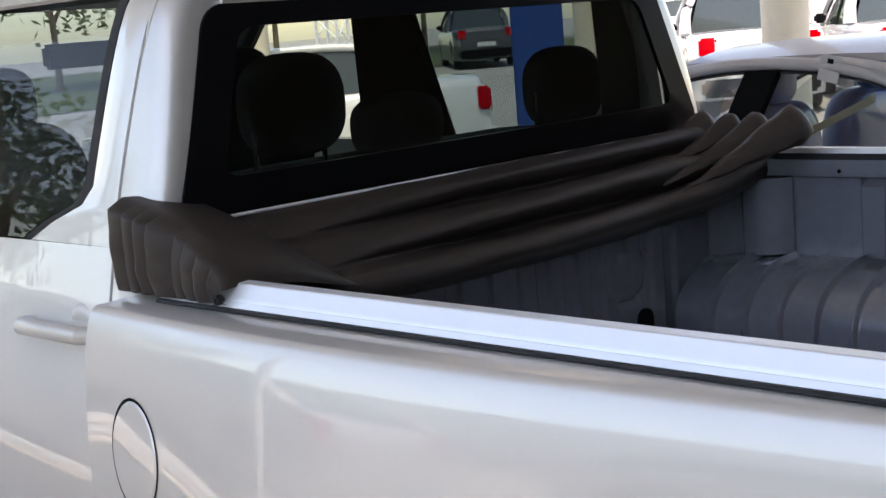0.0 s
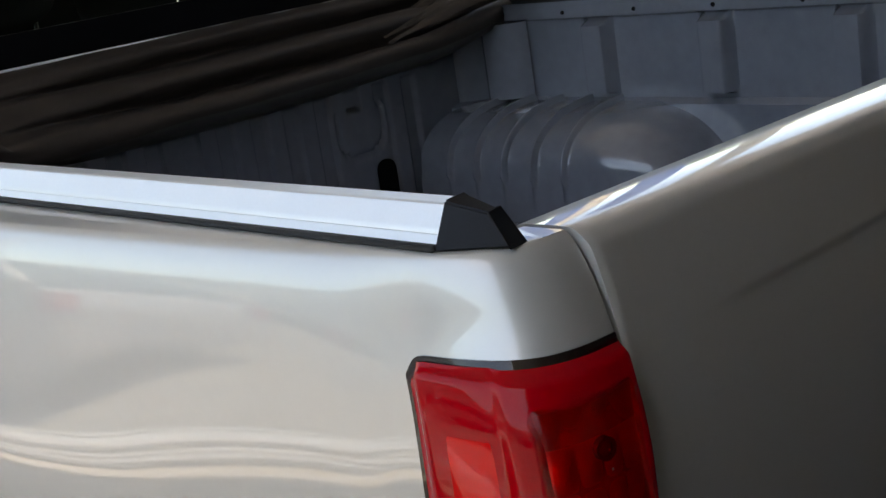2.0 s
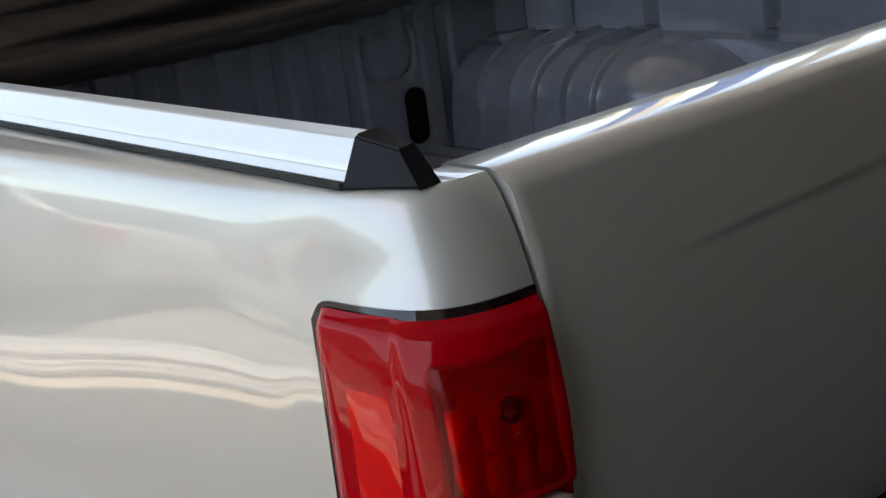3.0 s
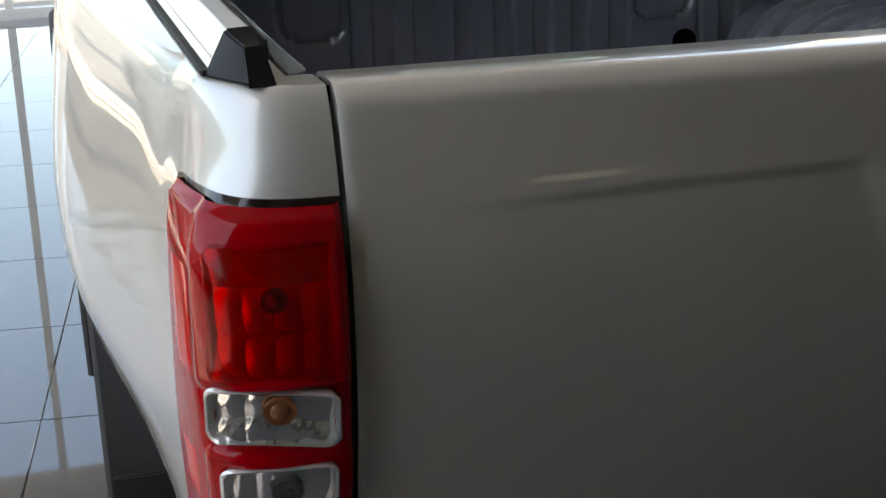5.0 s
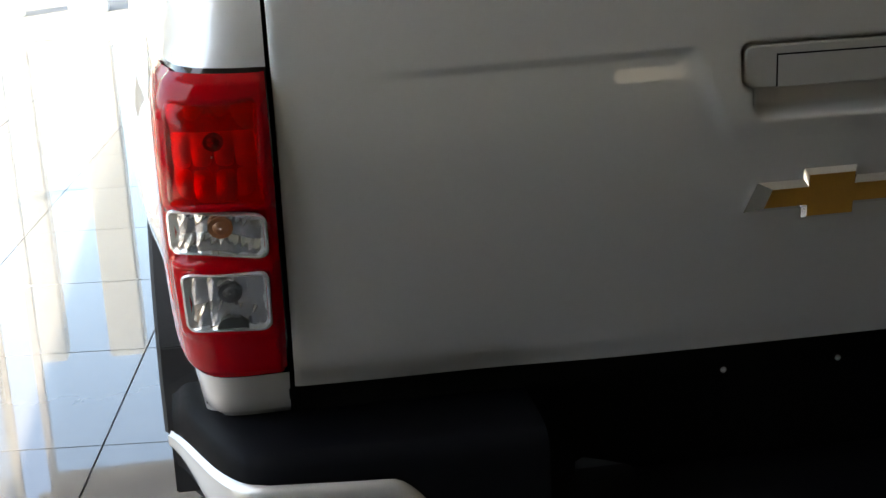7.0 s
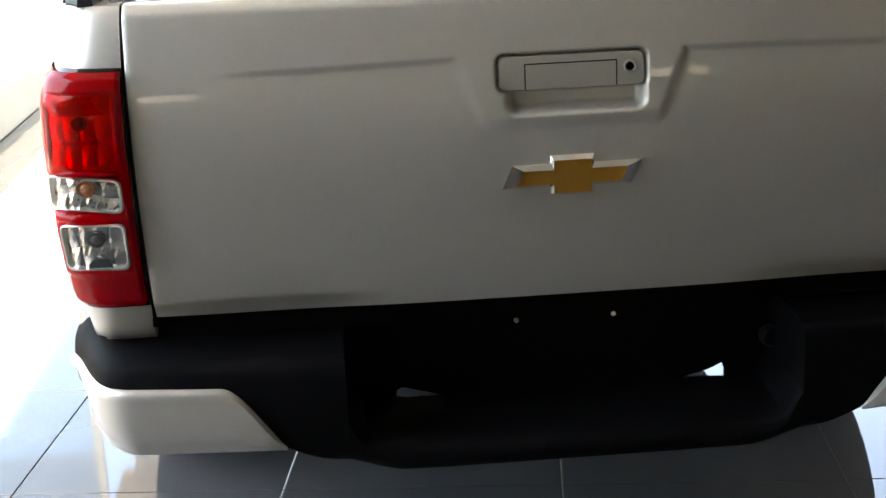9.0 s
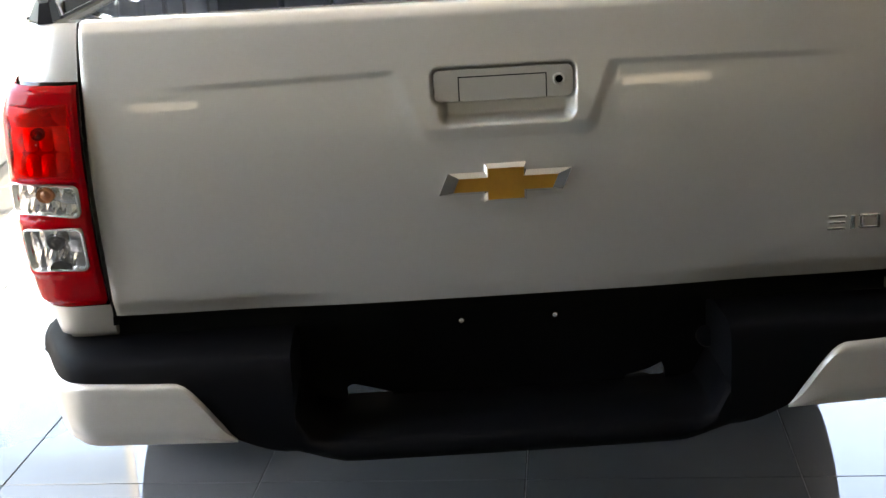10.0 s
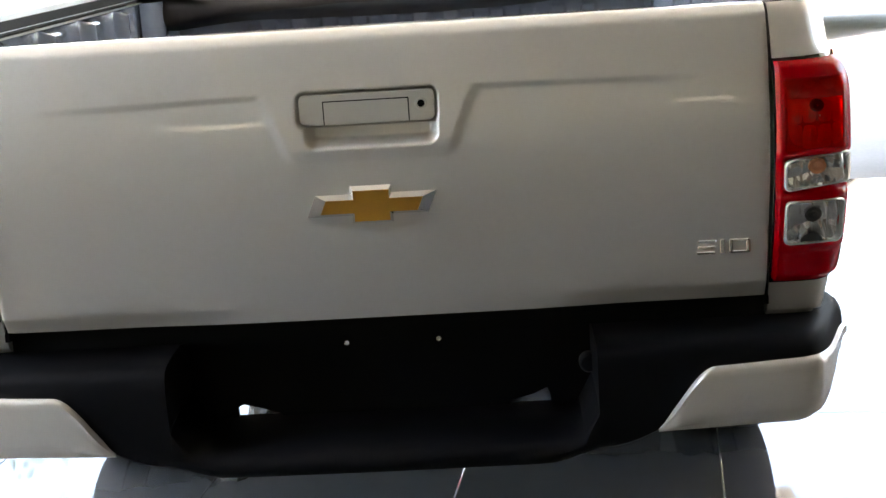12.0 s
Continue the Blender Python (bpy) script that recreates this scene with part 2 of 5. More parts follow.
def curve_at(keys, v):
    """Smooth value through (v, value) keys, with no overshoot."""
    if v <= keys[0][0]:
        return keys[0][1]
    if v >= keys[-1][0]:
        return keys[-1][1]
    i = next(k for k in range(len(keys) - 1) if v <= keys[k + 1][0])
    rise = [(q[1] - p[1]) / (q[0] - p[0]) for p, q in zip(keys, keys[1:])]

    def tangent(k):
        if k == 0 or k == len(keys) - 1:
            return rise[0] if k == 0 else rise[-1]
        m, n = rise[k - 1], rise[k]
        return 0.0 if m * n <= 0 else 2 * m * n / (m + n)
    (x0, p), (x1, q) = keys[i], keys[i + 1]
    h = x1 - x0
    t = (v - x0) / h
    return (p * (1 + 2 * t) * (1 - t) ** 2 + h * tangent(i) * t * (1 - t) ** 2 + q * t * t * (3 - 2 * t) + h * tangent(i + 1) * t * t * (t - 1))


def arc_list(a, b, n):
    return [a + (b - a) * i / n for i in range(n + 1)]


def cushion(cx, cy, cz, sx, sy, sz, pw=3.0, n=16):
    rows = []
    for i in range(n + 1):
        v = -math.pi / 2 + math.pi * i / n
        row = []
        for k in range(24):
            u = 2 * math.pi * k / 24
            f = lambda c: math.copysign(abs(c) ** (2 / pw), c)
            row.append((cx + sx * f(math.cos(v)) * f(math.cos(u)), cy + sy * f(math.cos(v)) * f(math.sin(u)), cz + sz * f(math.sin(v))))
        rows.append(row)
    bm_ = grid(rows, close_v=True)
    bmesh.ops.remove_doubles(bm_, verts=bm_.verts, dist=1e-5)
    bmesh.ops.recalc_face_normals(bm_, faces=bm_.faces[:])
    return bm_


# ---- setting ----
def ground_height(x, y):
    d = 0.75 * x + 0.66 * y
    return -0.05 + 0.013 * min(60.0, max(0.0, d - 7.0))


def build_setting():
    xs = sorted(set([-400, -150, -60, -30, -15] + list(range(-10, 90, 4)) + [120, 200, 400]))
    ys = xs
    rows = [[(x, y, ground_height(x, y)) for y in ys] for x in xs]
    tagged(part("ground", grid(rows, flip=True), ASPHALT), "pale sunlit paving of the outdoor car lot", "ground", kind="structure")
    rows = [[(x, y, ground_height(x, y) + 0.03) for y in arc_list(30, 62, 9)] for x in arc_list(8, 46, 6)]
    tagged(part("lawn", grid(rows, flip=True), GRASS), "strip of dry grass across the lot", "grass", kind="structure")
    # floor slab under the tiles
    slab = tagged(part("floor", box(-3.4, 2.5, -7.0, 9.0, -0.20, -0.006), GROUT), "glossy white porcelain tile showroom floor", "floor", kind="structure")
    size, gap = 0.66, 0.003
    turn = Matrix.Rotation(radians(-7.0), 4, 'Z')
    base = Vector((-1.155, 1.42, 0))
    inside = []
    for i in range(-14, 15):
        for j in range(-16, 17):
            c = base + turn @ Vector(((i + 0.5) * size, (j + 0.5) * size, 0))
            if -3.1 < c.x < 2.2 and -6.6 < c.y < 8.6:
                inside.append(c)
    h = size / 2 - gap / 2
    bm = box(-h, h, -h, h, -0.008, 0.0, 0.0012, seg=1)
    me = bpy.data.meshes.new("tile")
    smooth(bm, 30)
    bm.to_mesh(me)
    bm.free()
    me.materials.append(TILE)
    near = sorted(inside, key=lambda c: (c - Vector((-0.6, 1.0, 0))).length)
    for c in near[:280]:
        ob = new("floor_tile", me)
        ob.parent = slab
        ob.matrix_basis = Matrix.Translation(c) @ turn
    rest = bmesh.new()
    for c in near[280:]:
        corners = [c + turn @ Vector((sx * h, sy * h, 0)) for sx, sy in ((-1, -1), (1, -1), (1, 1), (-1, 1))]
        rest.faces.new([rest.verts.new(p) for p in corners])
    tagged(part("floor_tiles_rest", rest, TILE, slab), kind="stuff")
    # closed back and ceiling
    tagged(part("wall_south", box(-2.62, 2.5, -7.2, -7.0, -0.006, 3.8), WALL_DIM), "plain beige back wall of the showroom", "wall", kind="structure")
    tagged(part("ceiling", box(-2.62, 2.7, -7.2, 9.2, 3.8, 4.0), CEIL), "pale ceiling of the showroom", "ceiling", kind="structure")
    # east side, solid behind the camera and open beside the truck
    # Unseen wall, kept dark brown so the rear window reflects no bright lot.
    tagged(part("wall_east", box(2.5, 2.7, -7.2, 0.3, -0.006, 3.8), WALL_DARK), "unseen dark brown side wall that blocks the bright lot from reflections", "wall", kind="structure")
    tagged(part("wall_west", box(-2.62, -2.42, -7.2, -1.2, -0.006, 3.8), WALL_WHITE), "plain white side wall of the showroom", "wall", kind="structure")

    up = thing("upstand", "low cream upstand with an aluminium track along its top", "upstand", kind="structure")
    part("kerb", box(-2.72, -2.30, -1.2, 7.8, 0.001, 0.27, 0.006), WALL_CREAM, up)
    for tx in (-2.665, -2.615, -2.465, -2.415):
        part("track", box(tx, tx + 0.03, -1.2, 7.8, 0.2715, 0.295, 0.003, seg=1), FRAME, up, "aluminium sliding track")

    # Added wall, never in view: gives the bed side a crisp horizon to reflect.
    tagged(part("horizon_wall", box(-13.2, -13.0, -16, 30, -0.1, 3.0), WALL_CREAM), "unseen cream wall on the street side, added as a horizon for paint reflections", "wall", kind="structure")

    # Canopy out of view, sized to keep the sun off the near hatchback.
    tagged(part("canopy", box(2.72, 8.0, 0.3, 5.2, 4.4, 4.6), CEIL), "unseen pale canopy on the round columns, added to shade the near hatchback", "canopy", kind="structure")

    def glazing(name, fixed, along, a, b, n, label):
        g = thing(name, label, "window", kind="structure")
        z1 = 3.8

        def bar(nm, p0, p1, z0, zz, d=0.035):
            if along == "y":
                bm_ = box(fixed - d, fixed + d, p0, p1, z0, zz, 0.004, seg=1)
            else:
                bm_ = box(p0, p1, fixed - d, fixed + d, z0, zz, 0.004, seg=1)
            part(nm, bm_, FRAME, g)
        bar("sill", a, b, 0.272, 0.31)
        bar("head", a, b, z1 - 0.2, z1)
        for k in range(n + 1):
            p = a + (b - a) * k / n
            bar("mullion", max(a, p - 0.035), min(b, p + 0.035), 0.31, z1 - 0.2)
            if k < n:
                p0, p1 = p + 0.035, p + (b - a) / n - 0.035
                if along == "y":
                    bm_ = box(fixed - 0.004, fixed + 0.004, p0, p1, 0.312, z1 - 0.202)
                else:
                    bm_ = box(p0, p1, fixed - 0.004, fixed + 0.004, 0.312, z1 - 0.202)
                ob = part("pane", bm_, SHOW_GLASS, g)
                ob.visible_shadow = False
        return g
    glazing("window_1", -2.52, "y", -1.2, 7.8, 2, "tall showroom glazing in aluminium frames along the street side")
    g2 = thing("window_2", "tall showroom glazing in aluminium frames at the front", "window", kind="structure")
    part("sill", box(-2.5, 0.6, 9.05, 9.15, -0.006, 0.07, 0.004), FRAME, g2)
    part("head", box(-2.5, 0.6, 9.05, 9.15, 3.6, 3.8, 0.004), FRAME, g2)
    posts = [(-2.5, -2.44), (-1.16, -1.10), (0.54, 0.6)]
    for (a, b), nxt in zip(posts, posts[1:] + [None]):
        part("mullion", box(a, b, 9.05, 9.15, 0.07, 3.6, 0.004), FRAME, g2)
        if nxt:
            ob = part("pane", box(b + 0.002, nxt[0] - 0.002, 9.096, 9.104, 0.07, 3.6), SHOW_GLASS, g2)
            ob.visible_shadow = False


build_setting()


# ---- pickup truck ----
truck = thing("pickup_truck", "silver double-cab pickup truck with a lined open bed, on tiles", "pickup truck")

# plan of the bed side, from the tailgate gap round the corner and forward: (x, y) for the wide level
PLAN = [(0.7328, -0.015), (0.77, -0.0165), (0.80, -0.016), (0.828, -0.010), (0.849, 0.003), (0.862, 0.024), (0.870, 0.054), (0.876, 0.092), (0.882, 0.15),
        (0.892, 0.24), (0.904, 0.36), (0.918, 0.52), (0.932, 0.70), (0.943, 0.90), (0.948, 1.10), (0.947, 1.30), (0.941, 1.50), (0.931, 1.702)]
# the same corner above the lamps, rounded more
PLAN_TOP = [(0.7328, -0.015), (0.762, -0.0135), (0.786, -0.0085), (0.808, 0.0015), (0.827, 0.017), (0.843, 0.038), (0.856, 0.066), (0.867, 0.102), (0.878, 0.158)] + PLAN[9:]
PLAN_LEN = [0.0]
for p_, q_ in zip(PLAN, PLAN[1:]):
    PLAN_LEN.append(PLAN_LEN[-1] + math.dist(p_, q_))


def plan_at(s, z=0.9):
    """Place and outward normal at the length s along the plan of the right side, at a height."""
    s = min(max(s, 0.0), PLAN_LEN[-1] - 1e-6)
    up = ease(1.07, 1.165, z)
    for i in range(len(PLAN) - 1):
        if s <= PLAN_LEN[i + 1]:
            t = (s - PLAN_LEN[i]) / (PLAN_LEN[i + 1] - PLAN_LEN[i])
            ks = [max(0, min(len(PLAN) - 1, k)) for k in (i - 1, i, i + 1, i + 2)]
            p0, p1, p2, p3 = (Vector(PLAN[k]).lerp(Vector(PLAN_TOP[k]), up) for k in ks)
            pt = 0.5 * ((2 * p1) + (p2 - p0) * t + (2 * p0 - 5 * p1 + 4 * p2 - p3) * t * t + (3 * p1 - p0 - 3 * p2 + p3) * t ** 3)
            d = 0.5 * ((p2 - p0) + 2 * (2 * p0 - 5 * p1 + 4 * p2 - p3) * t + 3 * (3 * p1 - p0 - 3 * p2 + p3) * t * t)
            d.normalize()
            return pt, Vector((d.y, -d.x))
    return Vector(PLAN[-1]), Vector((1, 0))


def rear_lean(z):
    """How far the rear of the body bows forward (+) or back (-) at a height."""
    return curve_at([(0.585, 0.026), (0.68, 0.008), (0.71, -0.002), (0.75, -0.013), (0.80, -0.025), (0.85, -0.035), (0.90, -0.043), (0.96, -0.0485), (1.01, -0.049), (1.05, -0.0465),
                     (1.09, -0.041), (1.126, -0.0345), (1.156, -0.0275), (1.187, -0.0195), (1.21, -0.012), (1.226, -0.006)], z)


def side_inset(z):
    """How far the skin lies inside its widest plan at a height."""
    return curve_at([(0.40, 0.085), (0.50, 0.05), (0.60, 0.028), (0.70, 0.012), (0.80, 0.003), (0.90, 0.0), (1.0, 0.004), (1.08, 0.012), (1.12, 0.019),
                     (1.155, 0.03), (1.18, 0.042), (1.20, 0.056), (1.213, 0.070), (1.221, 0.084), (1.225, 0.102)], z)


def skin(s, z, out=0.0, side=-1):
    p, n = plan_at(s, z)
    k = max(0.24, min(0.43, (p.x - 0.838) / 0.102))
    ins = side_inset(z) * (k if z > 0.9 else 1.0)
    flare = 0.034 * ease(0.20, 1.10, p.y) * (1 - 0.75 * ease(1.15, 1.70, p.y)) * (1 - 0.75 * ease(0.80, 1.22, z))
    ins += 0.045 * ease(0.78, 0.48, z) * ease(0.20, 0.60, p.y)
    q = p - n * (ins - out - flare)
    return (side * q.x, q.y + rear_lean(z) * (1 - ease(0.0, 0.16, p.y)), z)


ARCH_Y, ARCH_Z, ARCH_R = 1.13, 0.37, 0.405


def low_edge(y):
    base = 0.585 if y < 0.10 else 0.585 - 0.08 * ease(0.10, 0.35, y)
    d = abs(y - ARCH_Y)
    return max(base, ARCH_Z + math.sqrt(max(0.0, ARCH_R ** 2 - d * d))) if d < ARCH_R else base


def bed_side(side):
    name = "bed_side"
    total = PLAN_LEN[-1]
    ss = arc_list(0.0, 0.30, 22) + arc_list(0.30, total, 60)[1:]
    rows = []
    for s in ss:
        p, _ = plan_at(s)
        zl = low_edge(p.y)
        levels = [1.225, 1.223, 1.219, 1.213, 1.206, 1.197, 1.186, 1.173, 1.158, 1.14, 1.118, 1.09]
        zs = levels + arc_list(1.06, 0.70, 12) + ([0.66, 0.645, 0.640, 0.636, 0.63, zl] if zl < 0.6 else arc_list(0.70, zl, 6)[1:])
        row = [skin(s, z, -0.014 * ease(0.643, 0.634, z) * (1 - ease(0.165, 0.185, s)), side) for z in zs]
        x, y, z = row[-1]
        row.append((x * 0.985, y, z + 0.004))
        row.append((x * 0.93, y, z + 0.01))
        # flat top of the rail, inward
        a, b, c = row[0]
        xin = side * 0.760
        row.insert(0, (xin + (a - xin) * 0.4, min(max(b, -0.010), 1.702), 1.2255))
        row.insert(0, (xin, min(max(b, 0.0), 1.702), 1.225))
        row.insert(0, (xin, min(max(b, 0.0), 1.702), 1.16))
        rows.append(row)
    # lip closing toward the tailgate gap
    first = [(x + side * 0.002, y + 0.05, z) for x, y, z in rows[0]]
    rows.insert(0, first)
    ob = part(name, grid(rows, flip=side > 0), PAINT, truck, "silver painted bed side panel", 50)
    return ob


bed_side_l = bed_side(-1)
bed_side_r = bed_side(1)
for side in (-1, 1):
    # front face of the bed behind the cab gap, black for the shade there
    part("cab_gap_shade", box(min(side * 0.70, side * 0.895), max(side * 0.70, side * 0.895), 1.704, 1.708, 0.5, 1.20), GAP, truck)
    # wheel well
    bm = bmesh.new()
    rows = [[(side * x, ARCH_Y + (ARCH_R - 0.003) * math.cos(t), ARCH_Z + (ARCH_R - 0.003) * math.sin(t)) for x in (0.895, 0.60)]
            for t in arc_list(-0.15, math.pi + 0.15, 24)]
    part("wheel_well", grid(rows, bm=bm), UNDER, truck)

# fuel door on the left bed side: a round cut line and a flush lid
fd = bmesh.new()
fy, fz, fr = 1.547, 1.004, 0.094


def side_at(y, z, out):
    lo, hi = 0.25, PLAN_LEN[-1]
    for _ in range(30):
        mid = (lo + hi) / 2
        if plan_at(mid)[0].y < y:
            lo = mid
        else:
            hi = mid
    return skin(lo, z, out)


rows = []
for k in range(48):
    t = 2 * math.pi * k / 48
    rows.append([side_at(fy + r * math.cos(t) * 0.78, fz + r * math.sin(t), o) for r, o in ((fr, 0.0008), (fr - 0.005, 0.0012), (fr - 0.006, -0.004))])
part("fuel_door_seam", grid(rows, close_u=True), GAP, truck)
rows = []
for k in range(48):
    t = 2 * math.pi * k / 48
    rows.append([side_at(fy + r * math.cos(t) * 0.78, fz + r * math.sin(t), o) for r, o in ((fr - 0.0055, 0.0), (fr - 0.009, 0.003), (fr * 0.6, 0.0035), (0.004, 0.0035))])
part("fuel_door", grid(rows, close_u=True), PAINT, truck, "round silver fuel filler door")

# ---- tailgate: one pressed sheet with a raised upper band that dips round the handle ----
GATE_X, GATE_Z0, GATE_Z1 = 0.7265, 0.68, 1.224


def soft_box(x, z, x0, x1, z0, z1, r):
    """Signed distance to a rounded box, negative inside."""
    dx, dz = abs(x - (x0 + x1) / 2) - (x1 - x0) / 2 + r, abs(z - (z0 + z1) / 2) - (z1 - z0) / 2 + r
    return math.hypot(max(dx, 0), max(dz, 0)) + min(max(dx, dz), 0) - r


def gate_face(x, z):
    u = (x - 0.008)
    # crown in plan, bowed back in section, round shoulder at the top
    y = -0.013 - 0.014 * (1 - (x / GATE_X) ** 2) + rear_lean(z)
    y += 0.012 * ease(1.203, 1.226, z) ** 2
    line = 1.118 - 0.010 * (abs(u) / 0.6)
    dip = 1.005
    edge = 0.150 + (z - dip) * 0.40
    upper = ease(line - 0.009, line + 0.006, z)
    neck = (1 - ease(edge - 0.012, edge + 0.016, abs(u))) * ease(dip - 0.02, dip + 0.012, z)
    fade = 1 - ease(0.42, 0.68, abs(u))
    y += 0.0045 * fade * (1 - max(upper, neck))
    # pocket round the lever, scooped out below it
    y += 0.017 * ease(0.004, -0.006, soft_box(x, z, -0.1185, 0.1345, 1.056, 1.1175, 0.014))
    y += 0.030 * ease(0.006, -0.014, soft_box(x, z, -0.104, 0.131, 1.020, 1.085, 0.018)) * (1 - ease(1.05, 1.085, z))
    # foot roll
    y += 0.008 * ease(0.715, 0.68, z) * (0.05 + 0.95 * ease(0.25, 0.5, abs(u)))
    return y


def build_tailgate():
    gate = part("tailgate", bmesh.new(), PAINT, truck, "closed silver tailgate")
    xs = sorted(set([-GATE_X, -GATE_X + 0.004] + arc_list(-GATE_X + 0.01, -0.16, 90) + arc_list(-0.16, 0.18, 160) + arc_list(0.18, GATE_X - 0.01, 90) + [GATE_X - 0.004, GATE_X]))
    zs = arc_list(GATE_Z0, 0.72, 6) + arc_list(0.72, 0.99, 20)[1:] + arc_list(0.99, 1.14, 66)[1:] + arc_list(1.14, 1.16, 4)[1:] + arc_list(1.16, GATE_Z1, 12)[1:]
    rows = []
    for x in xs:
        edge = 0.003 * (1 - min(1, (GATE_X - abs(x)) / 0.006))
        col = [(x, gate_face(x, zs[0]) + 0.03, zs[0] + 0.001)]
        col += [(x, gate_face(x, z) + edge, z) for z in zs]
        yb = gate_face(x, GATE_Z1)
        col += [(x, yb + 0.012, 1.2262), (x, yb + 0.03, 1.2265), (x, 0.062, 1.2255), (x, 0.07, 1.222), (x, 0.072, 1.16)]
        rows.append(col)
    bm = grid(rows)
    for x in (-GATE_X, GATE_X):
        ring = [(x, p[1], p[2]) for p in rows[0]]
        vs = [bm.verts.new(p) for p in ring]
        bm.faces.new(vs if x < 0 else vs[::-1])
    smooth(bm, 50)
    bm.to_mesh(gate.data)
    bm.free()
    part("tailgate_inner", box(-0.72, 0.72, 0.02, 0.07, 0.70, 1.20), LINER, gate, "grey lined inner face")
    # gaps at both sides, black boxes for the shade in them
    for side in (-1, 1):
        a, b = side * 0.7262, side * 0.7350
        part("gate_gap", box(min(a, b), max(a, b), 0.008, 0.05, 0.66, 1.222), GAP, gate)
    # handle: lever with an inset plate over the scooped pocket, key barrel
    yh = gate_face(0.008, 1.135) + 0.004
    handle = part("tailgate_handle", prism(rounded(-0.1145, 0.1305, 1.058, 1.1135, 0.011), "y", yh - 0.009, yh + 0.012, bevel=0.004, seg=3), PAINT_HANDLE, gate, "silver pull handle with a key lock", 50)
    part("lever_seam", prism([(-0.0715, 1.0585), (0.0845, 1.0585), (0.0845, 1.1015), (-0.0715, 1.1015)], "y", yh - 0.0093, yh), GAP, handle)
    part("lever_plate", prism([(-0.0705, 1.0575), (0.0835, 1.0575), (0.0835, 1.1005), (-0.0705, 1.1005)], "y", yh - 0.0102, yh + 0.01, bevel=0.0012), PAINT_HANDLE, handle)
    bm = lathe([(0.007, 0.003), (0.0095, 0.003), (0.0115, 0.0), (0.009, -0.0015), (0.0075, 0.0005), (0.0, 0.001)], 24)
    bmesh.ops.transform(bm, matrix=Matrix.Translation((0.106, yh - 0.0100, 1.0885)) @ Matrix.Rotation(radians(90), 4, 'Z'), verts=bm.verts)
    part("key_ring", bm, PAINT_HANDLE, handle, "small raised ring round the keyhole")
    bm = lathe([(0.0, 0.0), (0.0066, 0.0), (0.0066, 0.004)], 20)
    bmesh.ops.transform(bm, matrix=Matrix.Translation((0.106, yh - 0.0104, 1.0885)) @ Matrix.Rotation(radians(90), 4, 'Z'), verts=bm.verts)
    part("keyhole", bm, GAP, handle)
    # emblem: chrome-edged cross-shaped plate with a gold insert, lying on the bowed sheet
    cx, cz = 0.005, 0.911
    ye = gate_face(cx, cz) - 0.001
    lean = (gate_face(cx, cz + 0.03) - gate_face(cx, cz - 0.03)) / 0.06

    def tie(w, h, cw, top, foot, sl, dz=0.0):
        # bar half width and height, block half width, its top and foot, slant of the bar's ends
        return [(-w - sl, dz - h), (-cw, dz - h), (-cw, foot), (cw, foot), (cw, dz - h), (w - sl, dz - h),
                (w + sl, dz + h), (cw, dz + h), (cw, top), (-cw, top), (-cw, dz + h), (-w + sl, dz + h)]
    big, small = tie(0.111, 0.0205, 0.0375, 0.0355, -0.0355, 0.0088), tie(0.0885, 0.0128, 0.0325, 0.0275, -0.0310, 0.0055, -0.002)
    flat = lambda pts, y: [(cx + px, ye + y + lean * pz, cz + pz) for px, pz in pts]
    rows = [flat(big, 0.008), flat(big, -0.003), flat(small, -0.010), flat(small, -0.0065)]
    em = part("emblem", grid(rows, close_v=True), CHROME, gate, "chrome-edged badge with a gold insert", 15)
    bm = bmesh.new()
    bm.faces.new([bm.verts.new(p) for p in flat(small, -0.0072)][::-1])
    rows = [flat(small, -0.0072), flat(small, -0.003)]
    part("insert", grid(rows, close_v=True, bm=bm), GOLD, em, "gold textured insert", 15)
    # model badge: plain chrome strokes
    yb = gate_face(0.65, 0.79) - 0.002
    badge = thing("badge", "", "", m=None)
    badge.parent = gate
    badge["label"] = "small row of chrome badge strokes"
    for x0, x1, z0, z1 in ((0.596, 0.630, 0.798, 0.803), (0.596, 0.628, 0.787, 0.792), (0.594, 0.628, 0.776, 0.781), (0.637, 0.646, 0.776, 0.803),
                           (0.654, 0.692, 0.798, 0.803), (0.654, 0.692, 0.776, 0.781), (0.654, 0.661, 0.776, 0.803), (0.685, 0.692, 0.776, 0.803)):
        part("stroke", box(x0, x1, yb - 0.004, yb + 0.004, z0, z1, 0.0012, seg=1), CHROME, badge)
    return gate


tailgate = build_tailgate()


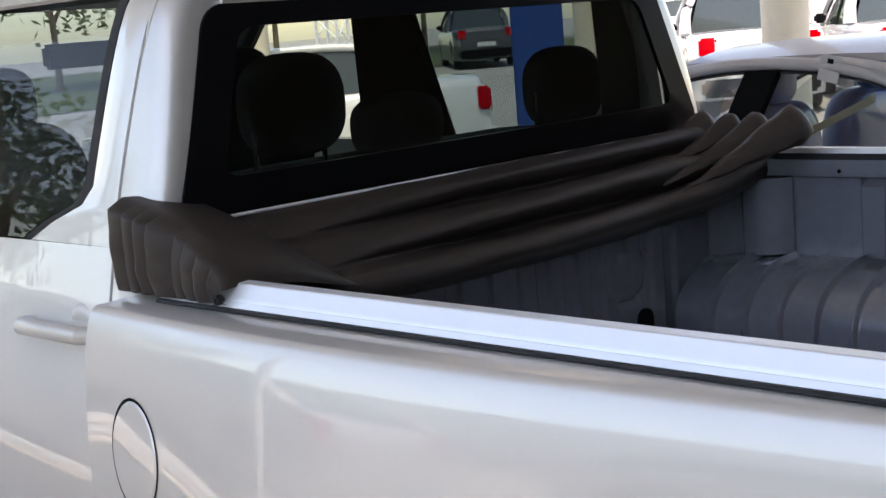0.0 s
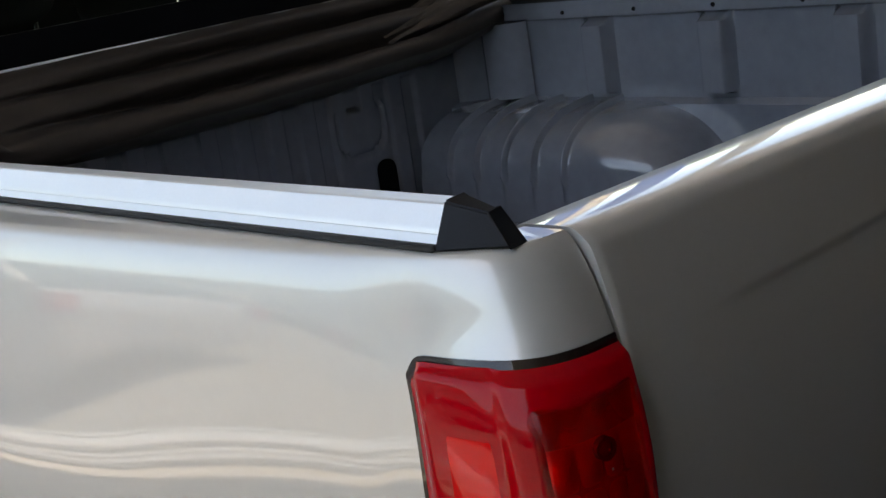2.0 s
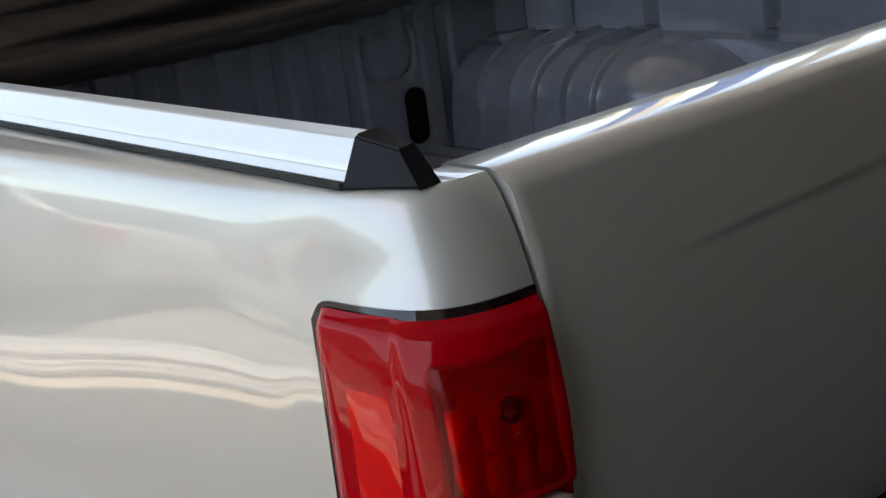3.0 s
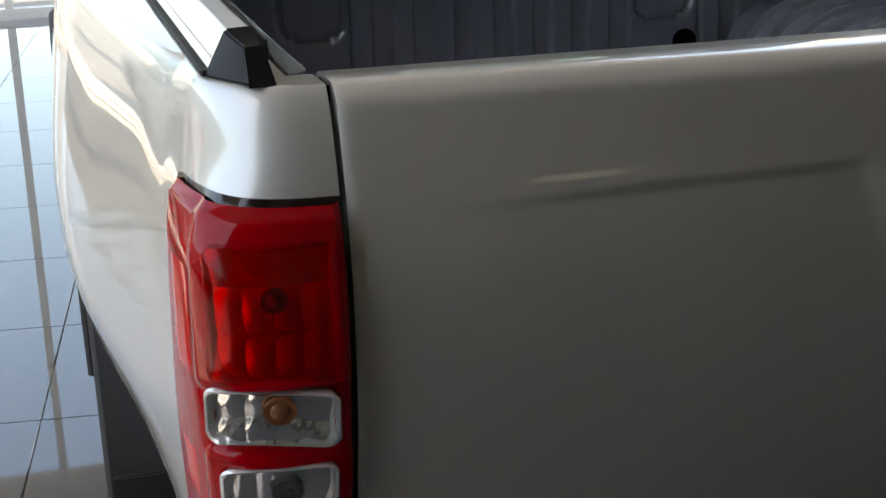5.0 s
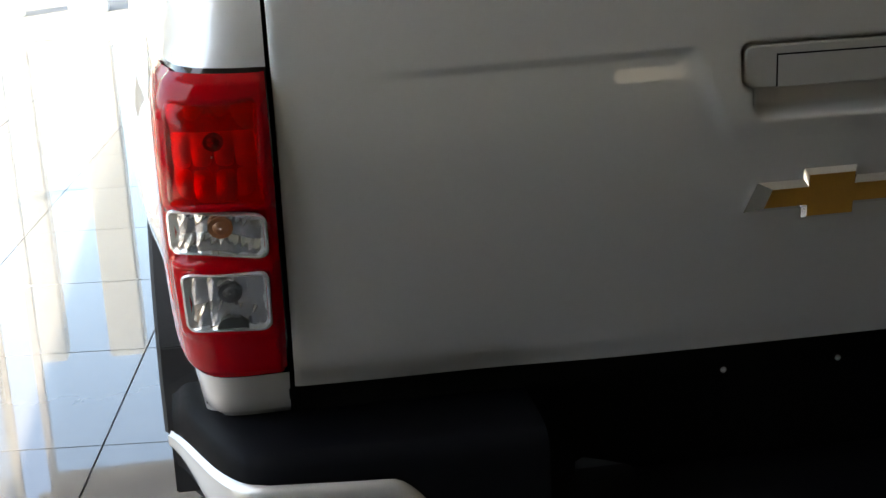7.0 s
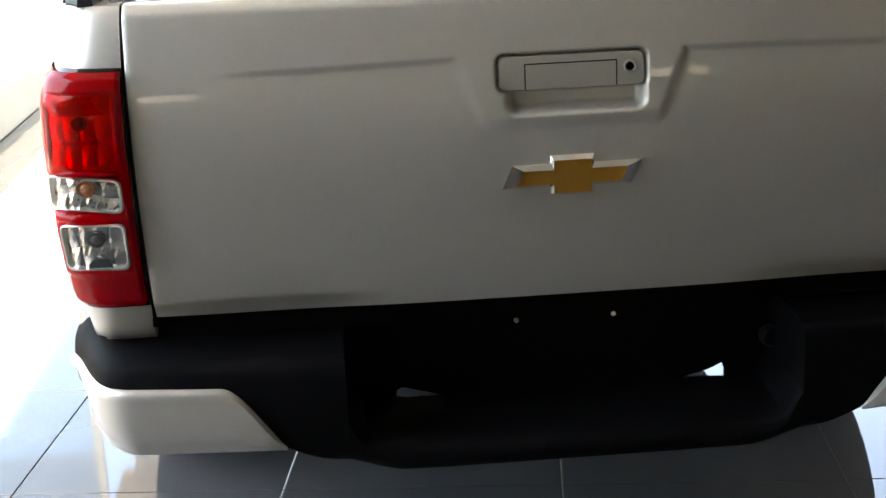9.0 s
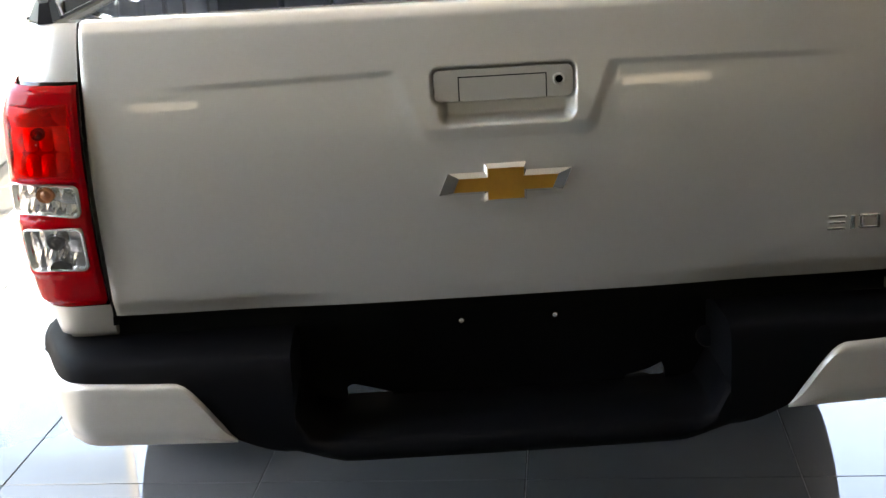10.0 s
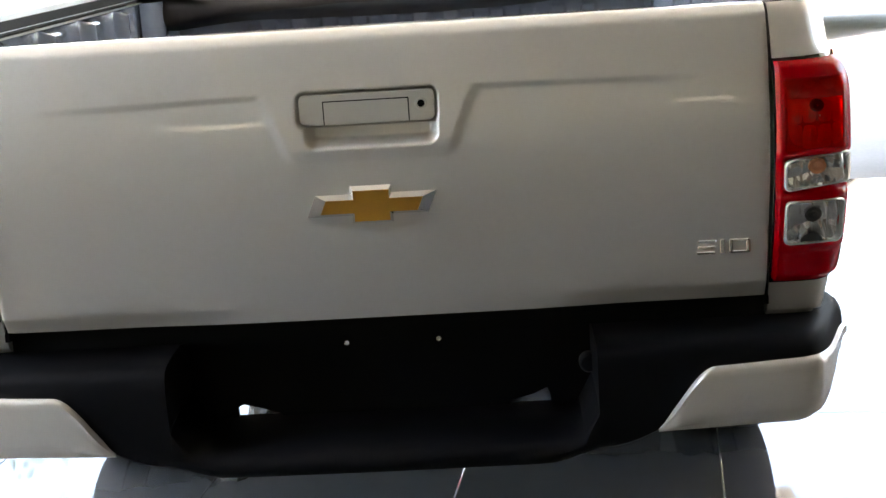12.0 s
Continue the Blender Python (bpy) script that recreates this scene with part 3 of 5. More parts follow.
# ---- tail lamps, set in the corner of the bed ----
def lamp_patch(s0, s1, z0, z1, out, side, ns=14, nz=14, edge=0.004, warp=None, round_=0.0):
    rows = []
    ss, zs = arc_list(s0, s1, ns), arc_list(z0, z1, nz)
    for i, s in enumerate(ss):
        col = []
        for j, z in enumerate(zs):
            zz = z
            if warp:
                zz = warp(s, z)
            o = out
            if round_:
                du, dv = min(i, ns - i) / ns, min(j, nz - j) / nz
                o = out - edge * (1 - ease(0, round_, du)) - edge * (1 - ease(0, round_, dv))
            col.append(skin(s, zz, o, side))
        rows.append(col)
    # border falls to the body
    rows = [[(skin(ss[0], warp(ss[0], z) if warp else z, -0.01, side)) for z in zs]] + rows + [[(skin(ss[-1], warp(ss[-1], z) if warp else z, -0.01, side)) for z in zs]]
    for k, s in enumerate([ss[0]] + ss + [ss[-1]]):
        lo, hi = (warp(s, z0), warp(s, z1)) if warp else (z0, z1)
        rows[k] = [skin(s, lo, -0.01, side)] + rows[k] + [skin(s, hi, -0.01, side)]
    return grid(rows, flip=side < 0)


def ripple(s0, s1, z0, z1, out, side, ps, pz, amp, lift=None, ns=44, nz=30, deep=0.0, flutes=False):
    """A reflector patch pressed into rows of small lenses."""
    rows = []
    for s in arc_list(s0, s1, ns):
        row = []
        for z in arc_list(z0, z1, nz):
            a = abs(math.sin(math.pi * (s - s0) / ps)) * abs(math.sin(math.pi * (z - z0) / pz))
            if flutes:
                # upright flutes with a crease half way up, uneven from flute to flute
                a = abs(math.sin(math.pi * (s - s0) / ps)) ** 0.8 * (0.75 + 0.25 * math.sin(7 * (s - s0) / ps + 90 * z)) + 0.7 * abs(math.sin(math.pi * (z - z0) / pz + 0.5 * math.sin(60 * s))) + 0.05 * math.sin(700 * s + 300 * z)
            u, v = (s - s0) / (s1 - s0) * 2 - 1, (z - z0) / (z1 - z0) * 2 - 1
            o = out + amp * a - deep * (1 - 0.5 * u * u - 0.5 * v * v)
            row.append(skin(s, lift(s, z) if lift else z, o, side))
        rows.append(row)
    return grid(rows, flip=side < 0)


def disc(sc, zc, rings, side, lift=None, n=24):
    rows = [[skin(sc + r * math.cos(t), (lift(sc, zc + r * math.sin(t)) if lift else zc + r * math.sin(t)), o, side) for t in arc_list(0, 2 * math.pi, n)[:-1]] for r, o in rings]
    return grid(rows, close_v=True, flip=side < 0)


def tail_lamp(side):
    lamp = thing("tail_lamp", "", "")
    lamp.parent = truck
    lamp["label"] = "tall red tail lamp with two clear windows"
    S = 0.226

    def warp(s, z):
        # top rises a little outward, foot sweeps up outward
        t = s / S
        top = ease(1.0, 1.125, z)
        foot = 1 - ease(0.70, 0.85, z)
        return z + foot * 0.03 * ease(0.3, 1.0, t) ** 2 + top * (0.004 * t - 0.020 * (1 - math.sqrt(max(0.0, 1 - min(1.0, max(0.0, (t - 0.91) / 0.10)) ** 2))))
    part("rim", lamp_patch(0.0, S + 0.006, 0.706, 1.129, 0.0015, side, 40, 20, warp=warp), LAMP_BLACK, lamp, "black lamp rim", 60)
    # lens with soft steps between its fields
    rows = []
    ss, zs = arc_list(0.004, S, 80), arc_list(0.709, 1.1245, 120)
    for s in ss:
        col = []
        for z in zs:
            o = 0.013
            o += 0.006 * (1 - ease(0.138, 0.152, s)) * ease(0.950, 0.962, z)
            for s0, s1, z0, z1, dip in ((0.020, 0.122, 0.964, 1.092, 0.006), (0.018, 0.132, 0.890, 0.958, 0.009), (0.020, 0.121, 0.787, 0.873, 0.011)):
                o -= dip * (ease(s0, s0 + 0.004, s) - ease(s1 - 0.004, s1, s)) * (ease(z0, z0 + 0.004, z) - ease(z1 - 0.004, z1, z))
            o += 0.004 * (1 - ease(0.132, 0.146, s)) * (1 - ease(0.880, 0.890, z)) * ease(0.768, 0.780, z)
            o -= 0.009 * (1 - ease(0, 0.010, s - 0.004)) + 0.009 * (1 - ease(0, 0.016, S - s))
            o -= 0.008 * (1 - ease(0, 0.012, z - 0.709)) + 0.008 * (1 - ease(0, 0.012, 1.1245 - z))
            col.append(skin(s, warp(s, z), o, side))
        rows.append(col)
    part("lens", grid(rows, flip=side < 0), RED_LENS, lamp, "glossy red lens", 70)
    # upper bowl: a faceted reflector behind deep red glass
    bowl = part("upper_bowl", ripple(0.0215, 0.1225, 0.9655, 1.0925, 0.0185, side, 0.0270, 0.0440, 0.0016, deep=0.010, ns=64, nz=48), RED_BOWL, lamp, "dark red reflector bowl", 80)
    part("facet_field", ripple(0.022, 0.1215, 0.968, 1.058, 0.0145, side, 0.0249, 0.0450, 0.0034, ns=72, nz=48, deep=0.002), RED_MIRROR, bowl, "bright red facets", 80)
    part("bulb", disc(0.070, 1.046, ((0.0115, 0.0150), (0.0110, 0.0205), (0.007, 0.0195), (0.004, 0.0225), (0.001, 0.0235)), side), RED_DARK, bowl, "dark round bulb behind the lens")
    o_pts = rounded(0.017, 0.127, 0.961, 1.097, 0.012)
    film_rows = []
    for a, b in o_pts:
        film_rows.append([skin(0.072 + (a - 0.072) * u, 1.029 + (b - 1.029) * u, 0.0255 - 0.0065 * u ** 6, side) for u in (1, 0.97, 0.9, 0.75, 0.5, 0.02)])
    film = part("red_glass", grid(film_rows, close_u=True, flip=side > 0), RED_FILM, bowl, "clear deep red glass", 80)
    film.visible_shadow = False
    # outer sides of the lens on the corner, sunlight put into a paler red
    part("lit_side", lamp_patch(0.143, 0.213, 0.92, 1.100, 0.0135, side, 8, 14, 0.004, warp, 0.25), RED_LIT, lamp, "side of the red lens, sunlight put into its paler red", 60)
    part("lit_side", lamp_patch(0.147, 0.212, 0.79, 0.890, 0.0135, side, 8, 10, 0.004, warp, 0.25), RED_LIT, lamp, "side of the red lens, sunlight put into its paler red", 60)
    # two clear windows
    for nm, s0, s1, z0, z1, bulb, drop in (("indicator", 0.018, 0.131, 0.889, 0.949, AMBER, 0.012), ("reverse_light", 0.020, 0.121, 0.787, 0.873, BULB_GREY, 0.0)):
        lift = lambda s, z, s1=s1, drop=drop: z + drop * (s / s1)
        o_pts, i_pts = rounded(s0, s1, z0, z1, 0.012), rounded(s0 + 0.0038, s1 - 0.0038, z0 + 0.0038, z1 - 0.0038, 0.010)
        rows = []
        for (a, b), (c, d) in zip(o_pts, i_pts):
            rows.append([skin(a, lift(a, b), 0.010, side), skin(a, lift(a, b), 0.0205, side), skin((a + c) / 2, lift(a, (b + d) / 2), 0.0225, side), skin(c, lift(c, d), 0.0215, side), skin(c, lift(c, d), 0.013, side)])
        win = part(nm, grid(rows, close_u=True, flip=side > 0), RIM_WHITE, lamp, "clear lamp window with a pale rim", 60)
        part("reflector", ripple(s0 + 0.004, s1 - 0.004, z0 + 0.004, z1 - 0.004, 0.0135, side, (s1 - s0 - 0.008) / 4, (z1 - z0 - 0.008) / 2, 0.0032, lift, 80, 40, 0.006, True), CLEAR_BOWL, win, "", 80)
        sc, zc, r0 = (s0 + s1) / 2 - 0.004, z0 + (z1 - z0) * 0.69, 0.0145
        part("bulb", disc(sc, zc, ((r0, 0.0150), (r0 * 0.95, 0.0200), (r0 * 0.6, 0.0190), (r0 * 0.4, 0.0215), (0.001, 0.0222)), side, lift), bulb, win)
        if nm == "reverse_light":
            # half-round shade at the foot of the bowl
            rows = [[skin(sc + r * math.cos(t), z0 + 0.006 + r * 0.95 * math.sin(t), o, side) for t in arc_list(0.0, math.pi, 18)] for r, o in ((0.019, 0.0150), (0.0185, 0.0195), (0.0155, 0.0195), (0.015, 0.0165), (0.001, 0.0165))]
            part("lower_shade", grid(rows, flip=side < 0), BULB_GREY, win, "", 40)
        cover = part("cover", ripple(s0 + 0.004, s1 - 0.004, z0 + 0.004, z1 - 0.004, 0.0232, side, 1.0, 1.0, 0.0, lift, 10, 8), CLEAR_LENS, win, "", 80)
        cover.visible_shadow = False
    return lamp


for side in (-1, 1):
    tail_lamp(side)


# ---- rear bumper ----
def build_bumper():
    bp = thing("rear_bumper", "", "")
    bp.parent = truck
    bp["label"] = "black step bumper with silver corner caps"

    def outline(x):
        """Rear face y at a half width, rounding the corner."""
        ax = abs(x)
        return -0.125 + 0.02 * (ax / 0.8) ** 2 + 0.24 * ease(0.74, 0.918, ax) ** 2.4

    for side in (-1, 1):
        # black end block with a rounded top step
        rows = []
        for x in arc_list(0.40, 0.80, 16) + arc_list(0.80, 0.903, 16)[1:]:
            yo = outline(x)
            inner = min(0.30, yo + 0.25) if x < 0.78 else min(0.19, yo + 0.25)
            top = 0.628 - 0.004 * ease(0.8, 0.87, x) - 0.016 * ease(0.872, 0.903, x) ** 2
            bot = 0.425 + 0.055 * ease(0.42, 0.60, x) + 0.03 * ease(0.75, 0.903, x)
            ring = [(inner, bot + 0.02), (yo + 0.03, bot), (yo + 0.008, bot + 0.012), (yo + 0.001, bot + 0.05), (yo, 0.54), (yo - 0.001, top - 0.045),
                    (yo + 0.003, top - 0.02), (yo + 0.012, top - 0.006), (yo + 0.028, top), (min(yo + 0.07, inner - 0.008), top + 0.003), (max(inner, yo + 0.045), top + 0.004)]
            rows.append([(side * x, a, b) for a, b in ring])
        bm = grid(rows, flip=side < 0)
        for row in (rows[0], rows[-1]):
            bm.faces.new([bm.verts.new(p) for p in row])
        part("end_block", bm, BLACK_PLASTIC, bp, "black grained plastic bumper end", 45)
        # silver cap over the lower corner
        rows = []
        for x in arc_list(0.508, 0.80, 26) + arc_list(0.80, 0.908, 18)[1:]:
            yo = outline(x)
            top = 0.462 + 0.118 * ease(0.50, 0.615, x) ** 0.8 + 0.006 * ease(0.6, 0.8, x) - 0.012 * ease(0.8, 0.908, x)
            bot = 0.462 + 0.004 * ease(0.5, 0.75, x) + 0.088 * ease(0.74, 0.915, x) ** 1.6
            n = 10
            lip = ease(0.0, 0.04, top - bot)
            col = [(side * x, yo + 0.004, top + 0.004 * lip), (side * x, yo - 0.004 * lip, top + 0.003 * lip), (side * (x + 0.001), yo - 0.0085 * lip, top)]
            for k in range(n + 1):
                t = k / n
                t = 0.05 + 0.95 * t
                o = 0.0115 - 0.003 * ease(0.05, 0.22, t) + 0.004 * math.sin(math.pi * t) - 0.017 * ease(0.75, 1.0, t)
                col.append((side * (x + (0.004 if x > 0.8 else 0)), yo - max(o, -0.002) * lip, top + (bot - top) * t))
            col.append((side * x, yo + 0.002 + 0.05 * lip, bot - 0.002 * lip))
            rows.append(col)
        bm = grid(rows, flip=side < 0)
        part("corner_cap", bm, PAINT, bp, "silver painted corner cap", 45)
        # flange toward the wheel
        part("side_return", box(min(side * 0.80, side * 0.866), max(side * 0.80, side * 0.866), 0.05, 0.30, 0.50, 0.575, 0.02), BLACK_PLASTIC, bp)
    # centre: low step bar, recessed plate panel, slanted cheeks
    rows = []
    for x in arc_list(-0.43, 0.43, 30):
        w = ease(0.30, 0.43, abs(x))
        yo = outline(x)
        bot, top = 0.395 + 0.03 * w, 0.452 + 0.10 * ease(0.36, 0.43, abs(x))
        ring = [(0.11, bot + 0.01), (yo + 0.04, bot), (yo + 0.008, bot + 0.014), (yo, bot + 0.03), (yo + 0.004, top - 0.012), (yo + 0.02, top), (0.02, top + 0.004), (0.11, top)]
        rows.append([(x, a, b) for a, b in ring])
    bm = grid(rows, close_v=True)
    part("step_bar", bm, BLACK_PLASTIC, bp, "black step bar", 45)
    plate = prism([(-0.44, 0.672), (-0.44, 0.44), (-0.312, 0.44), (-0.312, 0.474), (-0.30, 0.480), (-0.262, 0.470), (-0.225, 0.458), (-0.215, 0.44), (0.23, 0.44), (0.24, 0.463),
                   (0.285, 0.474), (0.312, 0.486), (0.318, 0.47), (0.318, 0.44), (0.44, 0.44), (0.44, 0.672)], "y", 0.092, 0.105)
    part("plate_panel", plate, BLACK_PLASTIC, bp, "recessed black panel without a plate")
    for x in (-0.425, 0.36):
        part("panel_foot", box(x, x + 0.07, 0.0925, 0.11, 0.40, 0.51), BLACK_PLASTIC, bp)
    for x in (-0.081, 0.102):
        bm = lathe([(0.0, -0.004), (0.005, -0.004), (0.0065, 0.0), (0.0065, 0.006)], 12)
        bmesh.ops.transform(bm, matrix=Matrix.Translation((x, 0.088, 0.601)) @ Matrix.Rotation(radians(90), 4, 'Z'), verts=bm.verts)
        part("bolt", bm, CHROME, bp, "small bright bolt")
    for side in (-1, 1):
        rows = []
        for z in arc_list(0.44, 0.615, 8):
            t = (z - 0.44) / 0.22
            xo = 0.395 + 0.045 * t
            rows.append([(side * (xo + 0.03 * u), -0.105 + 0.20 * (1 - u), z) for u in arc_list(1, 0, 6)])
        part("cheek", grid(rows, thick=0.008), BLACK_PLASTIC, bp)
    bm = lathe([(0.0, -0.012), (0.016, -0.012), (0.020, -0.006), (0.020, 0.012)], 20)
    bmesh.ops.transform(bm, matrix=Matrix.Translation((0.395, 0.06, 0.545)) @ Matrix.Rotation(radians(90), 4, 'Z'), verts=bm.verts)
    part("socket_plug", bm, CAP_PLASTIC, bp, "round black socket cap")
    # black strip under the tailgate, for the shade in the gap
    part("gate_foot_shade", box(-0.73, 0.73, 0.03, 0.088, 0.632, 0.676), GAP, bp)
    return bp


build_bumper()
for side in (-1, 1):
    part("mudguard_edge", box(min(side * 0.70, side * 0.945), max(side * 0.70, side * 0.945), 0.70, 0.712, 0.20, 0.50, 0.003), RUBBER, truck, "black rubber mud flap")
    # black moulding round the wheel arch
    rows = []
    for t in arc_list(-0.10, math.pi + 0.10, 40):
        ring = [(0.86, ARCH_R - 0.010), (0.948, ARCH_R - 0.012), (0.955, ARCH_R - 0.004), (0.955, ARCH_R + 0.018), (0.948, ARCH_R + 0.028), (0.86, ARCH_R + 0.034)]
        rows.append([(side * x, ARCH_Y + r * math.cos(t), ARCH_Z + r * math.sin(t)) for x, r in ring])
    part("arch_moulding", grid(rows, close_v=True, flip=side < 0), RUBBER, truck, "black wheel arch moulding", 40)

# ---- underbody ----
part("chassis", box(-0.62, 0.62, 0.35, 4.5, 0.50, 0.74), UNDER, truck, "dark underbody")
part("rear_axle", tube([(-0.72, 1.13, 0.37), (-0.1, 1.13, 0.37), (0, 1.13, 0.37), (0.1, 1.13, 0.37), (0.72, 1.13, 0.37)], [0.045, 0.05, 0.13, 0.05, 0.045], 16), UNDER, truck)


def wheel(name, x, y, parent, r=0.365, w=0.25, side=1):
    h = w / 2
    prof = [(r * 0.62, -h * 0.85), (r * 0.80, -h), (r * 0.93, -h * 0.97), (r * 0.985, -h * 0.80), (r, -h * 0.55), (r, -h * 0.30), (r * 0.975, -h * 0.28), (r * 0.975, -h * 0.22), (r, -h * 0.20),
            (r, h * 0.20), (r * 0.975, h * 0.22), (r * 0.975, h * 0.28), (r, h * 0.30), (r, h * 0.55), (r * 0.985, h * 0.80), (r * 0.93, h * 0.97), (r * 0.80, h), (r * 0.62, h * 0.85)]
    wh = thing(name, "", "")
    wh.parent = parent
    wh.matrix_basis = Matrix.Translation((x, y, r))
    part("tyre", lathe(prof, 48), RUBBER, wh, "black tyre")
    part("rim", lathe([(r * 0.64, -h * 0.85), (r * 0.64, h * 0.85), (r * 0.60, h * 0.86), (r * 0.56, h * 0.5), (r * 0.5, h * 0.30)], 40), RIM, wh, "alloy rim")
    bm = bmesh.new()
    for k in range(6):
        m = Matrix.Rotation(2 * math.pi * k / 6, 4, 'X')
        b2 = box(side * h * 0.45 - 0.015, side * h * 0.45 + 0.015, -0.03, 0.03, 0.03, r * 0.6, 0.006, seg=1)
        bmesh.ops.transform(b2, matrix=m, verts=b2.verts)
        me = bpy.data.meshes.new("spokes")
        b2.to_mesh(me)
        b2.free()
        bm.from_mesh(me)
        bpy.data.meshes.remove(me)
    part("spokes", bm, RIM, wh)
    return wh


for sx in (-1, 1):
    for yy in (1.13, 4.23):
        wheel("wheel", sx * 0.80, yy, truck, side=sx)


# ---- bed liner, rails ----
def build_liner():
    ln = thing("bed_liner", "", "")
    ln.parent = truck
    ln["label"] = "ribbed dark grey plastic bed liner"
    FZ = 0.80
    # ribbed floor
    rows = []
    for x in arc_list(-0.74, 0.74, 148):
        k = (x / 0.075) % 1.0
        z = FZ + 0.012 * (ease(0.1, 0.25, k) - ease(0.6, 0.75, k))
        rows.append([(x, y, z) for y in (0.075, 1.56)])
    part("liner_floor", grid(rows, flip=True), LINER, ln, "", 60)
    # front wall with pressed slots
    slots = [-0.462 + 0.0895 * k for k in range(12)]
    rows = []
    xs = sorted(set(arc_list(-0.76, 0.76, 380)))
    zs = arc_list(FZ, 1.10, 30) + arc_list(1.10, 1.23, 32)[1:]
    for x in xs:
        col = []
        for z in zs:
            d = 0.0
            for c in slots:
                if abs(x - c) < 0.04:
                    d = max(d, (1 - ease(0.018, 0.024, abs(x - c))) * (1 - ease(1.134, 1.146, z)) * ease(0.83, 0.85, z))
            for c in (-0.434, 0.358):
                r = max(abs(x - c) - 0.03, 0)
                q = math.hypot(max(abs(x - c) - 0.025, 0), max(1.035 - z, 0))
                if z < 1.10:
                    band = (1 - ease(0.004, 0.008, abs(q - 0.042))) if (abs(x - c) > 0.02 or z < 1.035) else 0
                    near = 1 if abs(x - c) < 0.09 else 0
                    if near:
                        d = max(band, 0.0) if abs(x - c) < 0.08 else d
            col.append((x, 1.56 + 0.011 * d, z))
        rows.append(col)
    part("liner_front", grid(rows), LINER, ln, "ribbed front wall of the liner", 60)
    # top ledge of the front wall
    part("liner_front_ledge", box(-0.76, 0.76, 1.556, 1.612, 1.222, 1.236, 0.006), LINER, ln)
    # slots are black plates on the wall, for the shade inside them
    for x in (-0.486, 0.411):
        part("drain_slot", prism(rounded(x - 0.028, x + 0.028, 0.835, 0.965, 0.026, 8), "y", 1.5535, 1.559), GAP, ln, "slot in the liner, a black plate for the shade inside")
    for side in (-1, 1):
        # side wall: recessed panels between proud ribs, standing on a ledge
        rows = []
        ribs = [0.208, 0.523, 0.838, 1.153]
        zs = [FZ, 0.92, 1.022, 1.033, 1.042, 1.050, 1.057, 1.07] + arc_list(1.09, 1.222, 10) + ([1.228, 1.230, 1.266] if side > 0 else [1.2245, 1.2248, 1.225])
        for y in arc_list(0.075, 1.56, 400):
            d = max((1 - min(1, max(0, (abs(y - r) - 0.027) / 0.014))) for r in ribs)
            # rounded inner front corner
            fr = ease(1.46, 1.56, y) ** 2 * 0.07
            col = []
            for z in zs:
                x = 0.752 - 0.036 * d * ease(1.050, 1.057, z) * (1 - ease(1.216, 1.223, z)) - fr
                if z < 1.042:
                    x = 0.722 - fr
                if z > 1.223:
                    x = 0.735
                col.append((side * x, y, z))
            rows.append(col)
        part("liner_side", grid(rows, flip=side < 0), LINER, ln, "panelled side wall of the liner", 40)
        # rounded corner post at the front
        part("corner_post", prism([(side * 0.745, 1.365), (side * 0.726, 1.376), (side * 0.708, 1.396), (side * 0.696, 1.425), (side * 0.692, 1.46), (side * 0.70, 1.475), (side * 0.742, 1.48)], "z", 1.046, 1.2245), LINER, ln, "", 60)
        # wheel housing: rounded loft with bands across
        rows = []
        y0, y1 = 0.80, 1.545
        for y in arc_list(y0, y1, 260):
            t = (y - y0) / (y1 - y0)
            end = math.sqrt(max(0.0, 1 - (1 - min(1, (y - y0) / 0.22)) ** 2))
            rib = 0.0
            for c in (1.096, 1.184, 1.272, 1.358, 1.444):
                rib = max(rib, 1 - ease(0.003, 0.008, abs(y - c)))
            top = 1.038
            zt = FZ + (top - FZ) * (0.25 + 0.75 * end) if end < 1 else top
            xi = 0.735 - (0.735 - 0.510) * (0.2 + 0.8 * end)
            col = []
            for k in range(15):
                a = radians(90 * k / 14)
                # from the wall across the top and down the inner face
                px = xi + (0.735 - xi) * (1 - math.sin(a) ** 0.9) if k else 0.735
                pz = (zt - 0.13 * end) + 0.13 * end * math.cos(a) ** 0.8
                col.append((side * (px - 0.015 * rib * math.sin(a)), y, pz + 0.015 * rib * math.cos(a)))
            col.append((side * (xi - 0.006), y, zt - 0.15 * end))
            col.append((side * (xi - 0.012), y, FZ))
            rows.append(col)
        part("wheel_housing", grid(rows, flip=side > 0), LINER, ln, "rounded ribbed wheel housing of the liner", 60)
        # mounting band with small screws
        if side < 0:
            continue
        lo, hi = sorted((side * 0.731, side * 0.7345))
        part("mounting_band", box(lo, hi, 0.10, 1.50, 1.2305, 1.2555), LINER, ln)
        for y in (0.21, 0.415, 0.62, 0.83, 1.035, 1.238):
            bm = lathe([(0.0, -0.003), (0.004, -0.003), (0.005, 0.0)], 10)
            bmesh.ops.transform(bm, matrix=Matrix.Translation((side * 0.7305, y, 1.241)) @ Matrix.Rotation(0 if side > 0 else math.pi, 4, 'Z'), verts=bm.verts)
            part("screw", bm, GAP, ln)


build_liner()


